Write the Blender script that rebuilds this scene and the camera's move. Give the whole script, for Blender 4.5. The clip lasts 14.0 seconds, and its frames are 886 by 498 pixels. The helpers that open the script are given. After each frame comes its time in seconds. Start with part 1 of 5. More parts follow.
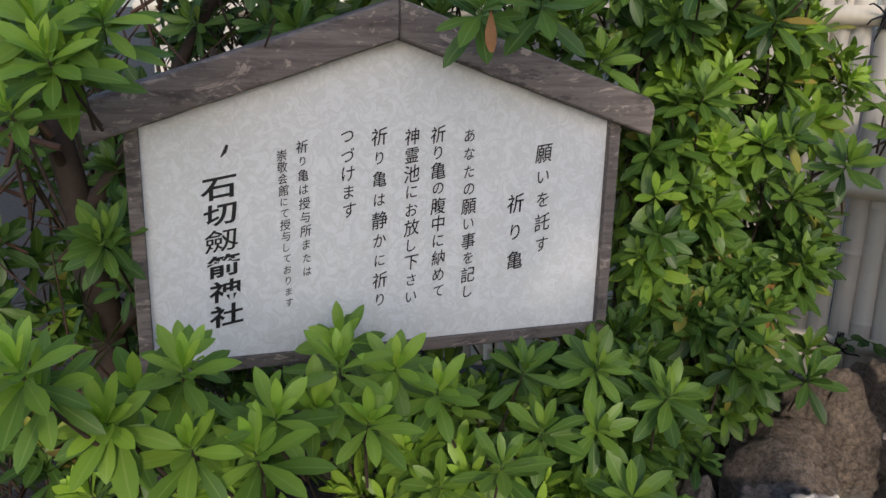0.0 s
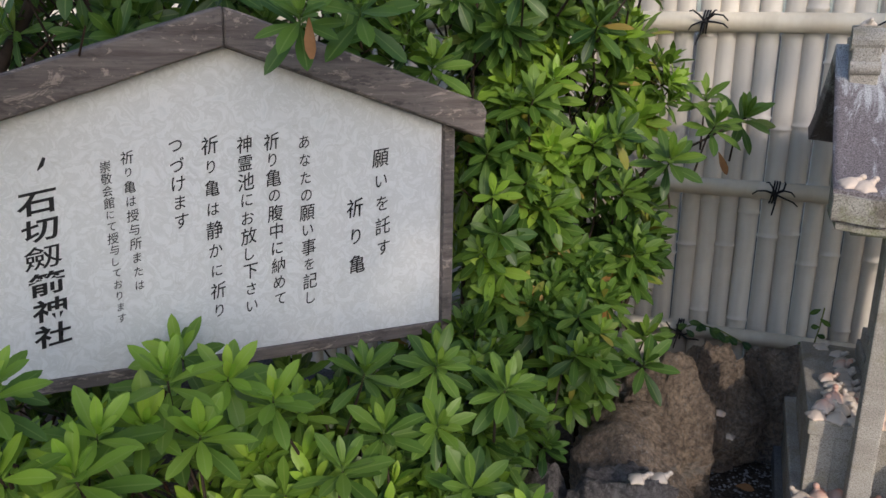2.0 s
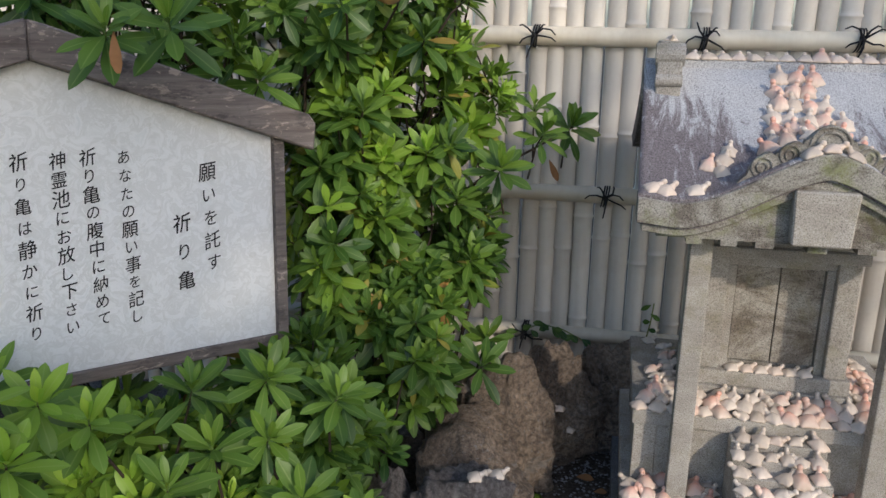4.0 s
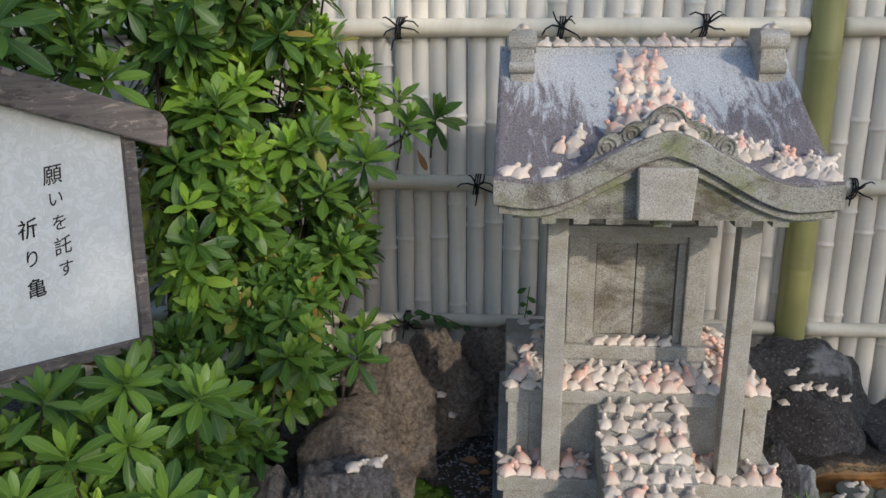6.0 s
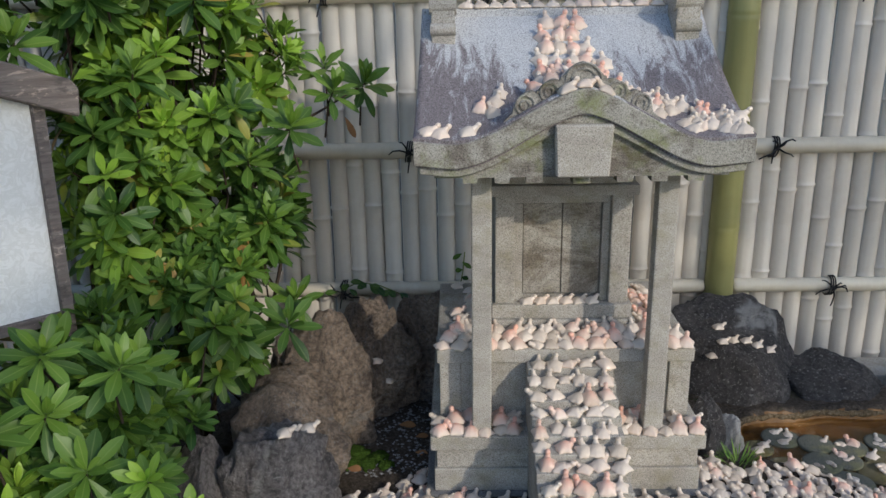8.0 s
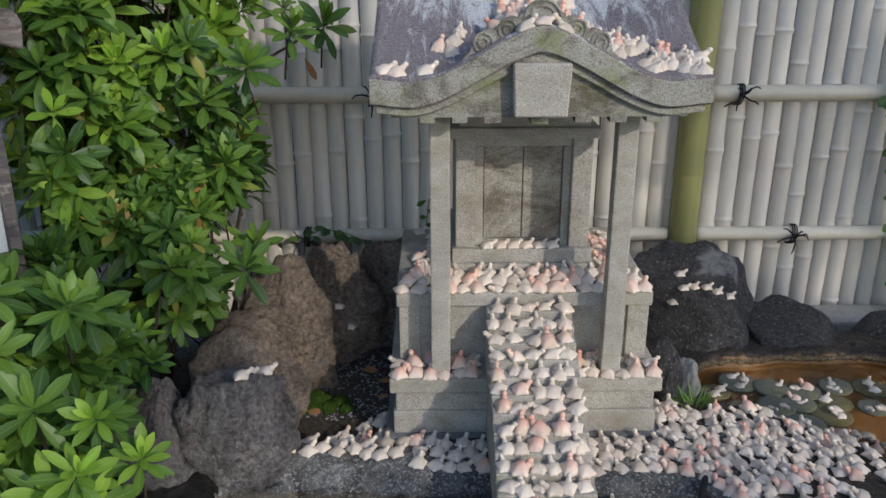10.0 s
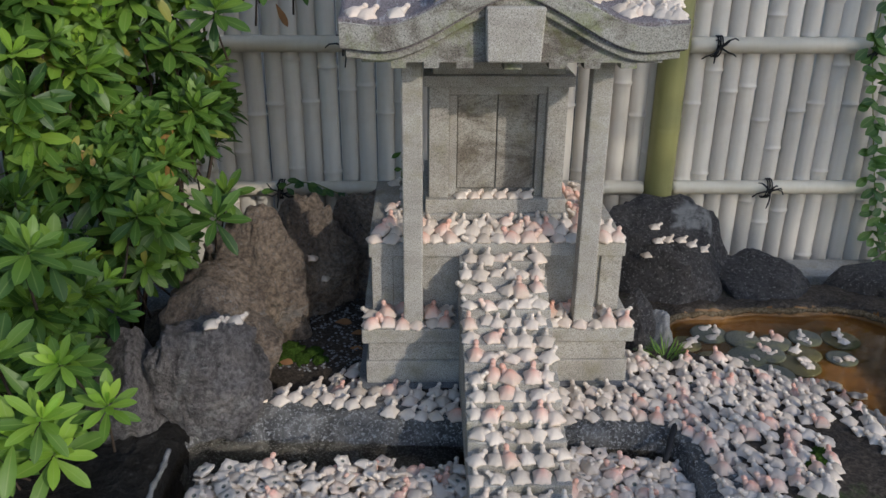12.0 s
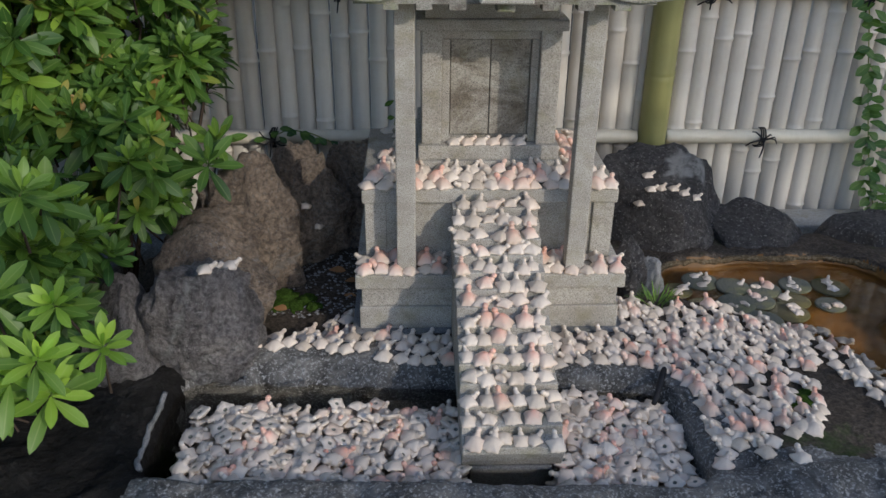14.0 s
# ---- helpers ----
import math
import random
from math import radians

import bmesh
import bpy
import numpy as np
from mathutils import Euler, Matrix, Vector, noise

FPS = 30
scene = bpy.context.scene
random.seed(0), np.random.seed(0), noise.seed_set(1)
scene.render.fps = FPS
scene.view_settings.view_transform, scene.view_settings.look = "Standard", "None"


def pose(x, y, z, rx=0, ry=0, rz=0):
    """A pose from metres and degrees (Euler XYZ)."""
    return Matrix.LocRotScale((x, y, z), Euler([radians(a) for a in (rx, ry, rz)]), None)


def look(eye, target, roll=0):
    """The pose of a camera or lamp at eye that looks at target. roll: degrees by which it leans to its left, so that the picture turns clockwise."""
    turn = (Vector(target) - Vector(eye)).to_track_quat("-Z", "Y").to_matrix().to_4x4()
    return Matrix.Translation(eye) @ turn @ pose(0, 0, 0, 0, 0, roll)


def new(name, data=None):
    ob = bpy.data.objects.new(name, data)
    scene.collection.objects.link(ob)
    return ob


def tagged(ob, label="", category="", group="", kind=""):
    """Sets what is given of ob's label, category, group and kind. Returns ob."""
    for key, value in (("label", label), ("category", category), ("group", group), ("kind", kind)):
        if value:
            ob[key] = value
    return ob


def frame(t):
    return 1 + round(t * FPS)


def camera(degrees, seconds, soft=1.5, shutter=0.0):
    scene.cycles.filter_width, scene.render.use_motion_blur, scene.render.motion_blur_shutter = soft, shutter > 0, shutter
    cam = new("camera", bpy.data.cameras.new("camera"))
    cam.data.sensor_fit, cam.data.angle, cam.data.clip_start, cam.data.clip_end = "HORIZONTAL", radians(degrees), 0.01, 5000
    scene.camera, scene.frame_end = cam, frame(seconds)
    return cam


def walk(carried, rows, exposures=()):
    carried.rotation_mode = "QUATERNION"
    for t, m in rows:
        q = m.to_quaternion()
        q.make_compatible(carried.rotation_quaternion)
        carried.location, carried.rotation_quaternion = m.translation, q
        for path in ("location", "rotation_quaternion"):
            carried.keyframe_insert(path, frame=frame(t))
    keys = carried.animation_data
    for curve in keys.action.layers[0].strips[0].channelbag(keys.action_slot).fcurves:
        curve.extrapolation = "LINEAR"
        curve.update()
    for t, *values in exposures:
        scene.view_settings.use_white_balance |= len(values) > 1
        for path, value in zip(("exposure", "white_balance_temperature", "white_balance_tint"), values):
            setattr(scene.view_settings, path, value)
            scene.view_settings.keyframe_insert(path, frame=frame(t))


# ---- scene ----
cam = camera(57.4, 14.0)
PATH = [
    (0, (0.015, -1.442, 1.18), (-0.911, 0.229, 0.587), 0.3),
    (0.5, (0.028, -1.435, 1.18), (-0.859, 0.259, 0.594), 0.3),
    (1, (0.048, -1.429, 1.17), (-0.762, 0.309, 0.598), 0.1),
    (1.5, (0.067, -1.423, 1.173), (-0.687, 0.338, 0.6), -0.0),
    (2, (0.09, -1.424, 1.181), (-0.583, 0.369, 0.604), 0.3),
    (2.5, (0.107, -1.426, 1.189), (-0.476, 0.399, 0.616), 0.7),
    (3, (0.123, -1.426, 1.192), (-0.403, 0.417, 0.622), 0.8),
    (3.5, (0.149, -1.427, 1.188), (-0.308, 0.439, 0.629), 0.9),
    (4, (0.173, -1.423, 1.19), (-0.214, 0.459, 0.637), 0.9),
    (6.3, (0.252, -1.429, 1.178), (0.124, 0.486, 0.617), -0.4),
    (6.5, (0.257, -1.428, 1.176), (0.141, 0.487, 0.61), -0.5),
    (7, (0.271, -1.431, 1.169), (0.182, 0.482, 0.593), -0.8),
    (7.5, (0.287, -1.434, 1.165), (0.228, 0.475, 0.572), -0.9),
    (8, (0.3, -1.439, 1.154), (0.26, 0.465, 0.542), -1.0),
    (10.5, (0.34, -1.435, 1.114), (0.365, 0.423, 0.376), 0.0),
    (11, (0.344, -1.433, 1.105), (0.376, 0.415, 0.342), 0.1),
    (11.5, (0.35, -1.433, 1.104), (0.39, 0.406, 0.318), 0.2),
    (12, (0.353, -1.434, 1.097), (0.413, 0.398, 0.297), 0.5),
    (12.5, (0.351, -1.438, 1.094), (0.418, 0.383, 0.269), 0.6),
    (13, (0.354, -1.443, 1.091), (0.423, 0.368, 0.244), 0.8),
    (13.5, (0.352, -1.447, 1.087), (0.427, 0.351, 0.215), 0.8),
    (14, (0.356, -1.447, 1.08), (0.429, 0.339, 0.183), 0.7),
]
walk(cam, [(t, look(eye, target, roll)) for t, eye, target, roll in PATH], exposures=((0.0, 0.54, 6150, 15), (4.0, 0.57, 6000, 12), (7.5, 0.55, 5800, 8), (14.0, 0.45, 5700, 9)))

# ---- light ----
SUN = Vector((0.79, -1.0, 0.62)).normalized()
world = bpy.data.worlds.new("sky")
scene.world = world
world.use_nodes = True
wn = world.node_tree
sky = wn.nodes.new("ShaderNodeTexSky")
sky.sky_type = "NISHITA"
sky.sun_disc = False
sky.sun_elevation = math.asin(SUN.z)
sky.sun_rotation = math.atan2(SUN.x, SUN.y)
sky.dust_density = 1.6
sky.ozone_density = 1.6
wn.links.new(sky.outputs[0], wn.nodes["Background"].inputs[0])
wn.nodes["Background"].inputs[1].default_value = 0.15
sun = new("sun", bpy.data.lights.new("sun", "SUN"))
sun.data.energy, sun.data.angle, sun.data.color = 1.45, radians(1.2), (1.0, 0.86, 0.68)
sun.matrix_world = look(SUN * 20, (0, 0, 0))

# ---- small tools ----
rng = random.Random(7)


def part(name, bm, mat, parent=None, label="", smooth=False):
    me = bpy.data.meshes.new(name)
    bm.to_mesh(me)
    bm.free()
    for m in (mat if isinstance(mat, (list, tuple)) else [mat]):
        me.materials.append(m)
    if smooth:
        me.polygons.foreach_set("use_smooth", [True] * len(me.polygons))
    ob = new(name, me)
    ob.parent = parent
    if label:
        tagged(ob, label)
    return ob


def empty(name, loc, label, category, group="", rz=0.0):
    ob = new(name)
    ob.empty_display_size = 0.05
    ob.matrix_basis = pose(*loc, 0, 0, rz)
    return tagged(ob, label, category, group)


def box(bm, x0, x1, y0, y1, z0, z1, bevel=0.0):
    g = bmesh.new()
    bmesh.ops.create_cube(g, size=1.0)
    for v in g.verts:
        v.co = Vector((x0 + (v.co.x + 0.5) * (x1 - x0), y0 + (v.co.y + 0.5) * (y1 - y0), z0 + (v.co.z + 0.5) * (z1 - z0)))
    if bevel:
        bmesh.ops.bevel(g, geom=g.edges[:], offset=bevel, segments=2, affect="EDGES", profile=0.6)
    merge(bm, g)
    return bm


def merge(bm, g, m=None):
    """Adds the bmesh g to bm and frees it."""
    if m is not None:
        bmesh.ops.transform(g, matrix=m, verts=g.verts)
    me = bpy.data.meshes.new("tmp")
    g.to_mesh(me)
    g.free()
    bm.from_mesh(me)
    bpy.data.meshes.remove(me)


def prism(bm, outline, a, b, bevel=0.0):
    """An outline of (p, q) in a plane, thick from a to b along y: p is x and q is z."""
    g = bmesh.new()
    vs = [g.verts.new((p, a, q)) for p, q in outline]
    f = g.faces.new(vs)
    r = bmesh.ops.extrude_face_region(g, geom=[f])
    for v in r["geom"]:
        if isinstance(v, bmesh.types.BMVert):
            v.co.y = b
    bmesh.ops.recalc_face_normals(g, faces=g.faces)
    if bevel:
        es = [e for e in g.edges if len(e.link_faces) == 2 and e.calc_face_angle() > 0.5]
        bmesh.ops.bevel(g, geom=es, offset=bevel, segments=1, affect="EDGES")
    merge(bm, g)
    return bm


def tube(bm, pts, radii, sides=8, cap=True):
    rings = []
    for i, p in enumerate(pts):
        p = Vector(p)
        d = (Vector(pts[min(i + 1, len(pts) - 1)]) - Vector(pts[max(i - 1, 0)])).normalized()
        u = d.orthogonal().normalized()
        if i and rings:
            u = (prev_u - d * prev_u.dot(d)).normalized()
        w = d.cross(u)
        prev_u = u
        r = radii[i] if isinstance(radii, (list, tuple)) else radii
        rings.append([bm.verts.new(p + r * (math.cos(k * math.tau / sides) * u + math.sin(k * math.tau / sides) * w)) for k in range(sides)])
    for a, b in zip(rings, rings[1:]):
        for k in range(sides):
            bm.faces.new((a[k], a[(k + 1) % sides], b[(k + 1) % sides], b[k]))
    if cap:
        bm.faces.new(rings[0][::-1])
        bm.faces.new(rings[-1])
    return bm


def smoothstep(a, b, x):
    t = min(1.0, max(0.0, (x - a) / (b - a)))
    return t * t * (3 - 2 * t)


# ---- materials ----
class Mat:
    """A node material with a few short hands."""

    def __init__(self, name, rough=0.7, spec=0.3):
        self.m = bpy.data.materials.new(name)
        self.m.use_nodes = True
        self.t = self.m.node_tree
        self.b = self.t.nodes["Principled BSDF"]
        self.b.inputs["Roughness"].default_value = rough
        self.b.inputs["Specular IOR Level"].default_value = spec

    def n(self, kind, **k):
        nd = self.t.nodes.new(kind)
        for a, v in k.items():
            nd.inputs[a.replace("_", " ")].default_value = v
        return nd

    def link(self, a, b):
        self.t.links.new(a, b)
        return self

    def coords(self, scale=(1, 1, 1), kind="Object"):
        c = self.n("ShaderNodeTexCoord")
        mp = self.n("ShaderNodeMapping")
        mp.inputs["Scale"].default_value = scale
        self.link(c.outputs[kind], mp.inputs[0])
        return mp.outputs[0]

    def noise(self, scale, detail=4.0, rough=0.6, vec=None, dist=0.0):
        nd = self.n("ShaderNodeTexNoise", Scale=scale, Detail=detail, Roughness=rough, Distortion=dist)
        if vec is not None:
            self.link(vec, nd.inputs["Vector"])
        return nd.outputs["Fac"]

    def ramp(self, fac, *stops):
        nd = self.t.nodes.new("ShaderNodeValToRGB")
        el = nd.color_ramp.elements
        while len(el) < len(stops):
            el.new(0.5)
        for e, (p, c) in zip(el, stops):
            e.position = p
            e.color = (*c, 1) if not isinstance(c, float) else (c, c, c, 1)
        self.link(fac, nd.inputs[0])
        return nd.outputs[0]

    def mix(self, fac, a, b, mode="MIX"):
        nd = self.t.nodes.new("ShaderNodeMix")
        nd.data_type, nd.blend_type = "RGBA", mode
        for sock, v in ((nd.inputs[0], fac), (nd.inputs[6], a), (nd.inputs[7], b)):
            if isinstance(v, (int, float)):
                sock.default_value = v
            elif isinstance(v, tuple):
                sock.default_value = (*v, 1)
            else:
                self.link(v, sock)
        return nd.outputs[2]

    def math(self, op, a, b=0.0):
        nd = self.t.nodes.new("ShaderNodeMath")
        nd.operation = op
        for sock, v in ((nd.inputs[0], a), (nd.inputs[1], b)):
            if isinstance(v, (int, float)):
                sock.default_value = v
            else:
                self.link(v, sock)
        return nd.outputs[0]

    def attr(self, name):
        nd = self.t.nodes.new("ShaderNodeAttribute")
        nd.attribute_name = name
        return nd.outputs["Fac"]

    def random(self):
        return self.n("ShaderNodeObjectInfo").outputs["Random"]

    def island(self):
        return self.n("ShaderNodeNewGeometry").outputs["Random Per Island"]

    def color(self, c):
        if isinstance(c, tuple):
            self.b.inputs["Base Color"].default_value = (*c, 1)
        else:
            self.link(c, self.b.inputs["Base Color"])
        return self

    def rough(self, r):
        self.link(r, self.b.inputs["Roughness"])
        return self

    def bump(self, h, dist=0.002, strength=0.6):
        nd = self.n("ShaderNodeBump", Strength=strength, Distance=dist)
        self.link(h, nd.inputs["Height"])
        self.link(nd.outputs[0], self.b.inputs["Normal"])
        return self


def granite(name, light, dark, tint=None, stain=0.0, speck=430.0, soot=0.0):
    m = Mat(name, 0.85, 0.2)
    v = m.coords()
    grain = m.noise(speck, 3, 0.75, v)
    broad = m.noise(9, 5, 0.65, v)
    c = m.ramp(grain, (0.30, tuple(0.35 * a for a in dark)), (0.43, tuple(0.6 * a + 0.4 * b for a, b in zip(dark, light))), (0.57, light), (0.75, tuple(min(0.9, 1.25 * a) for a in light)))
    c = m.mix(m.ramp(broad, (0.35, 0.0), (0.7, 0.75)), c, m.mix(1.0, c, (0.72, 0.70, 0.66), "MULTIPLY"))
    if tint:
        moss = m.ramp(m.noise(16, 6, 0.7, v), (0.50, 0.0), (0.66, stain))
        c = m.mix(moss, c, tint)
    if soot:
        dark_stain = m.ramp(m.noise(7, 8, 0.75, m.coords((1, 1, 1.8)), 0.6), (0.45, 0.0), (0.58, soot))
        c = m.mix(dark_stain, c, m.mix(1.0, c, (0.34, 0.29, 0.27), "MULTIPLY"))
    m.color(c).bump(grain, 0.0012, 0.5)
    return m.m


STONE = granite("granite", (0.50, 0.47, 0.415), (0.27, 0.25, 0.22), (0.24, 0.22, 0.12), 0.45, soot=0.25)
DOOR_STONE = granite("granite_streaked", (0.47, 0.44, 0.375), (0.25, 0.23, 0.195), (0.22, 0.19, 0.11), 0.6, soot=0.75)
STONE_WARM = granite("granite_mossy", (0.40, 0.385, 0.34), (0.19, 0.18, 0.15), (0.20, 0.22, 0.09), 0.8, soot=0.8)
STONE_DARK = granite("granite_damp", (0.24, 0.24, 0.24), (0.12, 0.12, 0.13), (0.10, 0.11, 0.06), 0.4)


def roof_material():
    m = Mat("weathered_roof_stone", 0.8, 0.2)
    v = m.coords()
    grain = m.noise(420, 3, 0.7, v)
    c = m.ramp(grain, (0.33, (0.18, 0.18, 0.182)), (0.5, (0.43, 0.435, 0.44)), (0.7, (0.60, 0.605, 0.61)))
    streak = m.noise(1.0, 9, 0.78, m.coords((40, 9, 9)), 0.9)
    sep = m.n("ShaderNodeSeparateXYZ")
    m.link(v, sep.inputs[0])
    low = m.n("ShaderNodeMapRange")
    spread = m.math("MULTIPLY", m.math("ABSOLUTE", sep.outputs[0]), 0.34)
    m.link(m.math("SUBTRACT", sep.outputs[2], spread), low.inputs[0])
    for k, val in ((1, 0.90), (2, 0.74), (3, -0.17), (4, 0.15)):
        low.inputs[k].default_value = val
    mask = m.ramp(m.math("ADD", streak, low.outputs[0]), (0.50, 0.0), (0.62, 0.92))
    c = m.mix(mask, c, m.mix(m.ramp(grain, (0.35, 0.0), (0.7, 1.0)), (0.058, 0.046, 0.046), (0.25, 0.215, 0.222)))
    m.color(c).bump(grain, 0.0012, 0.5)
    return m.m


ROOF = roof_material()


def rock_material(name, a, b, c3, wet=0.6):
    m = Mat(name, wet, 0.6)
    v = m.coords()
    big = m.noise(5, 6, 0.62, v, 0.6)
    fine = m.noise(90, 7, 0.75, v)
    band = m.noise(3.0, 7, 0.7, m.coords((1.0, 1.0, 3.4)), 1.2)
    c = m.ramp(big, (0.3, a), (0.52, b), (0.72, c3))
    c = m.mix(m.ramp(band, (0.54, 0.0), (0.66, 0.55)), c, tuple(min(0.6, 1.7 * x) for x in c3))
    c = m.mix(m.ramp(fine, (0.40, 0.0), (0.60, 1.0)), m.mix(1.0, c, (0.45, 0.44, 0.44), "MULTIPLY"), m.mix(1.0, c, (1.3, 1.28, 1.25), "MULTIPLY"))
    mid = m.noise(22, 8, 0.76, v, 0.8)
    c = m.mix(m.ramp(mid, (0.36, 0.7), (0.47, 0.0)), c, m.mix(1.0, c, (0.35, 0.33, 0.32), "MULTIPLY"))
    spots = m.noise(150, 3, 0.7, v)
    c = m.mix(m.ramp(spots, (0.58, 0.0), (0.66, 0.7)), c, (0.42, 0.41, 0.39))
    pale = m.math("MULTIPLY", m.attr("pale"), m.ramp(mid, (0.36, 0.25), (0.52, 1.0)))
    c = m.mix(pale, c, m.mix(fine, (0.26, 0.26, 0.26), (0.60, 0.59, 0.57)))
    h = m.math("ADD", fine, m.math("ADD", m.math("MULTIPLY", big, 1.5), m.math("MULTIPLY", mid, 2.2)))
    m.color(c).bump(h, 0.022, 1.0).rough(m.ramp(mid, (0.35, 0.34), (0.65, 0.70)))
    return m.m


ROCK_BROWN = rock_material("brown_rock", (0.17, 0.135, 0.108), (0.42, 0.33, 0.25), (0.58, 0.47, 0.36))
ROCK_GREY = rock_material("grey_rock", (0.13, 0.12, 0.122), (0.27, 0.25, 0.248), (0.42, 0.385, 0.365))
ROCK_BLACK = rock_material("black_rock", (0.035, 0.033, 0.036), (0.085, 0.078, 0.08), (0.17, 0.157, 0.15))


def bamboo_material(name, c1, c2):
    m = Mat(name, 0.42, 0.4)
    v = m.coords((60, 60, 3))
    streak = m.noise(1.0, 4, 0.6, v)
    dirt_shade = m.noise(7, 5, 0.65, m.coords())
    rnd = m.ramp(m.random(), (0.0, 0.86), (1.0, 1.06))
    c = m.mix(streak, c1, c2)
    c = m.mix(1.0, c, rnd, "MULTIPLY")
    c = m.mix(m.ramp(dirt_shade, (0.5, 0.0), (0.85, 0.5)), c, m.mix(1.0, c, (0.72, 0.62, 0.48), "MULTIPLY"))
    m.color(c).bump(streak, 0.0006, 0.3)
    return m.m


BAMBOO = bamboo_material("pale_bamboo", (0.57, 0.52, 0.445), (0.71, 0.665, 0.585))
BAMBOO_RAIL = bamboo_material("rail_bamboo", (0.62, 0.555, 0.42), (0.745, 0.68, 0.55))
BAMBOO_GREEN = bamboo_material("green_bamboo", (0.22, 0.215, 0.075), (0.30, 0.285, 0.11))


def plain(name, c, rough=0.7, var=0.35, scale=40.0):
    m = Mat(name, rough)
    f = m.noise(scale, 5, 0.65, m.coords())
    m.color(m.mix(f, tuple(x * (1 - var) for x in c), tuple(min(1, x * (1 + var)) for x in c))).bump(f, 0.001, 0.4)
    return m.m


ROPE = plain("black_rope", (0.016, 0.016, 0.018), 0.8, 0.5, 300)
TWIG = plain("twig_bark", (0.048, 0.034, 0.024), 0.85, 0.5, 90)
TWIG_RED = plain("red_twig_bark", (0.085, 0.048, 0.032), 0.85, 0.5, 90)
GREEN_TWIG = plain("green_twig", (0.20, 0.22, 0.06), 0.7, 0.3, 90)
INK = plain("ink", (0.012, 0.012, 0.013), 0.6, 0.3, 60)
DISC = granite("mossy_disc_stone", (0.17, 0.17, 0.135), (0.075, 0.077, 0.062), (0.24, 0.23, 0.10), 0.6, 300)
DEAD = plain("dead_leaf", (0.30, 0.15, 0.06), 0.7, 0.5, 30)


def glaze(name, random_by_object, silt=1.0, dirt_shade=1.0):
    m = Mat(name, 0.35, 0.34)
    r = m.random() if random_by_object else m.island()
    v = m.coords()
    n1 = m.noise(130, 4, 0.6, v)
    base = m.ramp(r, (0.0, (0.56, 0.47, 0.375)), (0.35, (0.69, 0.59, 0.485)), (0.7, (0.74, 0.645, 0.54)), (1.0, (0.67, 0.53, 0.42)))
    grey = m.mix(r, (0.34, 0.275, 0.205), (0.54, 0.46, 0.38))
    # Brown wash on the backs, part of it painted in as their shade.
    base = m.mix(m.math("MULTIPLY", m.attr("wash_shade"), m.ramp(n1, (0.35, 0.5 * dirt_shade), (0.62, 1.0 * dirt_shade))), base, grey)
    # Belly opening darkened in the colour to stand for the shade inside.
    base = m.mix(m.attr("hole_shade"), base, (0.13, 0.14, 0.115))
    coral = m.mix(n1, (0.76, 0.24, 0.14), (0.80, 0.46, 0.35))
    c = m.mix(m.math("MULTIPLY", m.attr("blush"), m.ramp(n1, (0.25, 1.0), (0.7, 0.6))), base, coral)
    if silt < 1:
        c = m.mix(1.0, c, (silt, silt, 0.97 * silt), "MULTIPLY")
    m.color(c)
    m.rough(m.ramp(n1, (0.4, 0.26), (0.7, 0.6)))
    return m.m


GLAZE = glaze("ceramic_glaze", True)
GLAZE_HEAP = glaze("ceramic_glaze_heap", False)
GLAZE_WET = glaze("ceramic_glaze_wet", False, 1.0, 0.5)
GLAZE_SUNK = glaze("ceramic_glaze_silted", False, 0.62)


def leaf_material(name):
    m = Mat(name, 0.42, 0.32)
    r = m.island()
    age = m.attr("age")
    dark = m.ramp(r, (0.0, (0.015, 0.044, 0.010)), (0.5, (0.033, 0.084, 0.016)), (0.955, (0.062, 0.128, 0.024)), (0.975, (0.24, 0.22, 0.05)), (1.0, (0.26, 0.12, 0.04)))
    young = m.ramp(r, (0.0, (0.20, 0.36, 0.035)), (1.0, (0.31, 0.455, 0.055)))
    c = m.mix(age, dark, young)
    blotch = m.noise(60, 3, 0.6, m.coords())
    c = m.mix(m.ramp(blotch, (0.3, 0.0), (0.8, 0.3)), c, m.mix(1.0, c, (1.35, 1.25, 1.1), "MULTIPLY"))
    c = m.mix(m.ramp(m.attr("rib"), (0.0, 0.55), (0.14, 0.0)), c, m.mix(0.5, c, (0.32, 0.40, 0.14)))
    m.color(c)
    tr = m.n("ShaderNodeBsdfTranslucent")
    m.link(m.mix(1.0, c, (1.5, 1.55, 0.8), "MULTIPLY"), tr.inputs[0])
    mx = m.n("ShaderNodeMixShader", Fac=0.20)
    m.link(m.b.outputs[0], mx.inputs[1])
    m.link(tr.outputs[0], mx.inputs[2])
    m.link(mx.outputs[0], m.t.nodes["Material Output"].inputs[0])
    return m.m


LEAF = leaf_material("glossy_leaf")


def wood_material():
    m = Mat("weathered_wood", 0.85, 0.15)
    grain = m.noise(1.0, 6, 0.7, m.coords((7, 90, 90)))
    v = m.coords((8, 20, 20))
    flake = m.noise(2.2, 8, 0.75, v, 1.2)
    c = m.ramp(grain, (0.25, (0.075, 0.062, 0.056)), (0.55, (0.17, 0.145, 0.13)), (0.8, (0.25, 0.22, 0.20)))
    c = m.mix(m.ramp(flake, (0.56, 0.0), (0.60, 0.8)), c, m.mix(grain, (0.27, 0.20, 0.15), (0.48, 0.42, 0.37)))
    c = m.mix(m.ramp(m.noise(1.6, 5, 0.7, v), (0.36, 0.75), (0.46, 0.0)), c, (0.055, 0.05, 0.048))
    m.color(c).bump(m.math("ADD", grain, flake), 0.0015, 0.8)
    return m.m


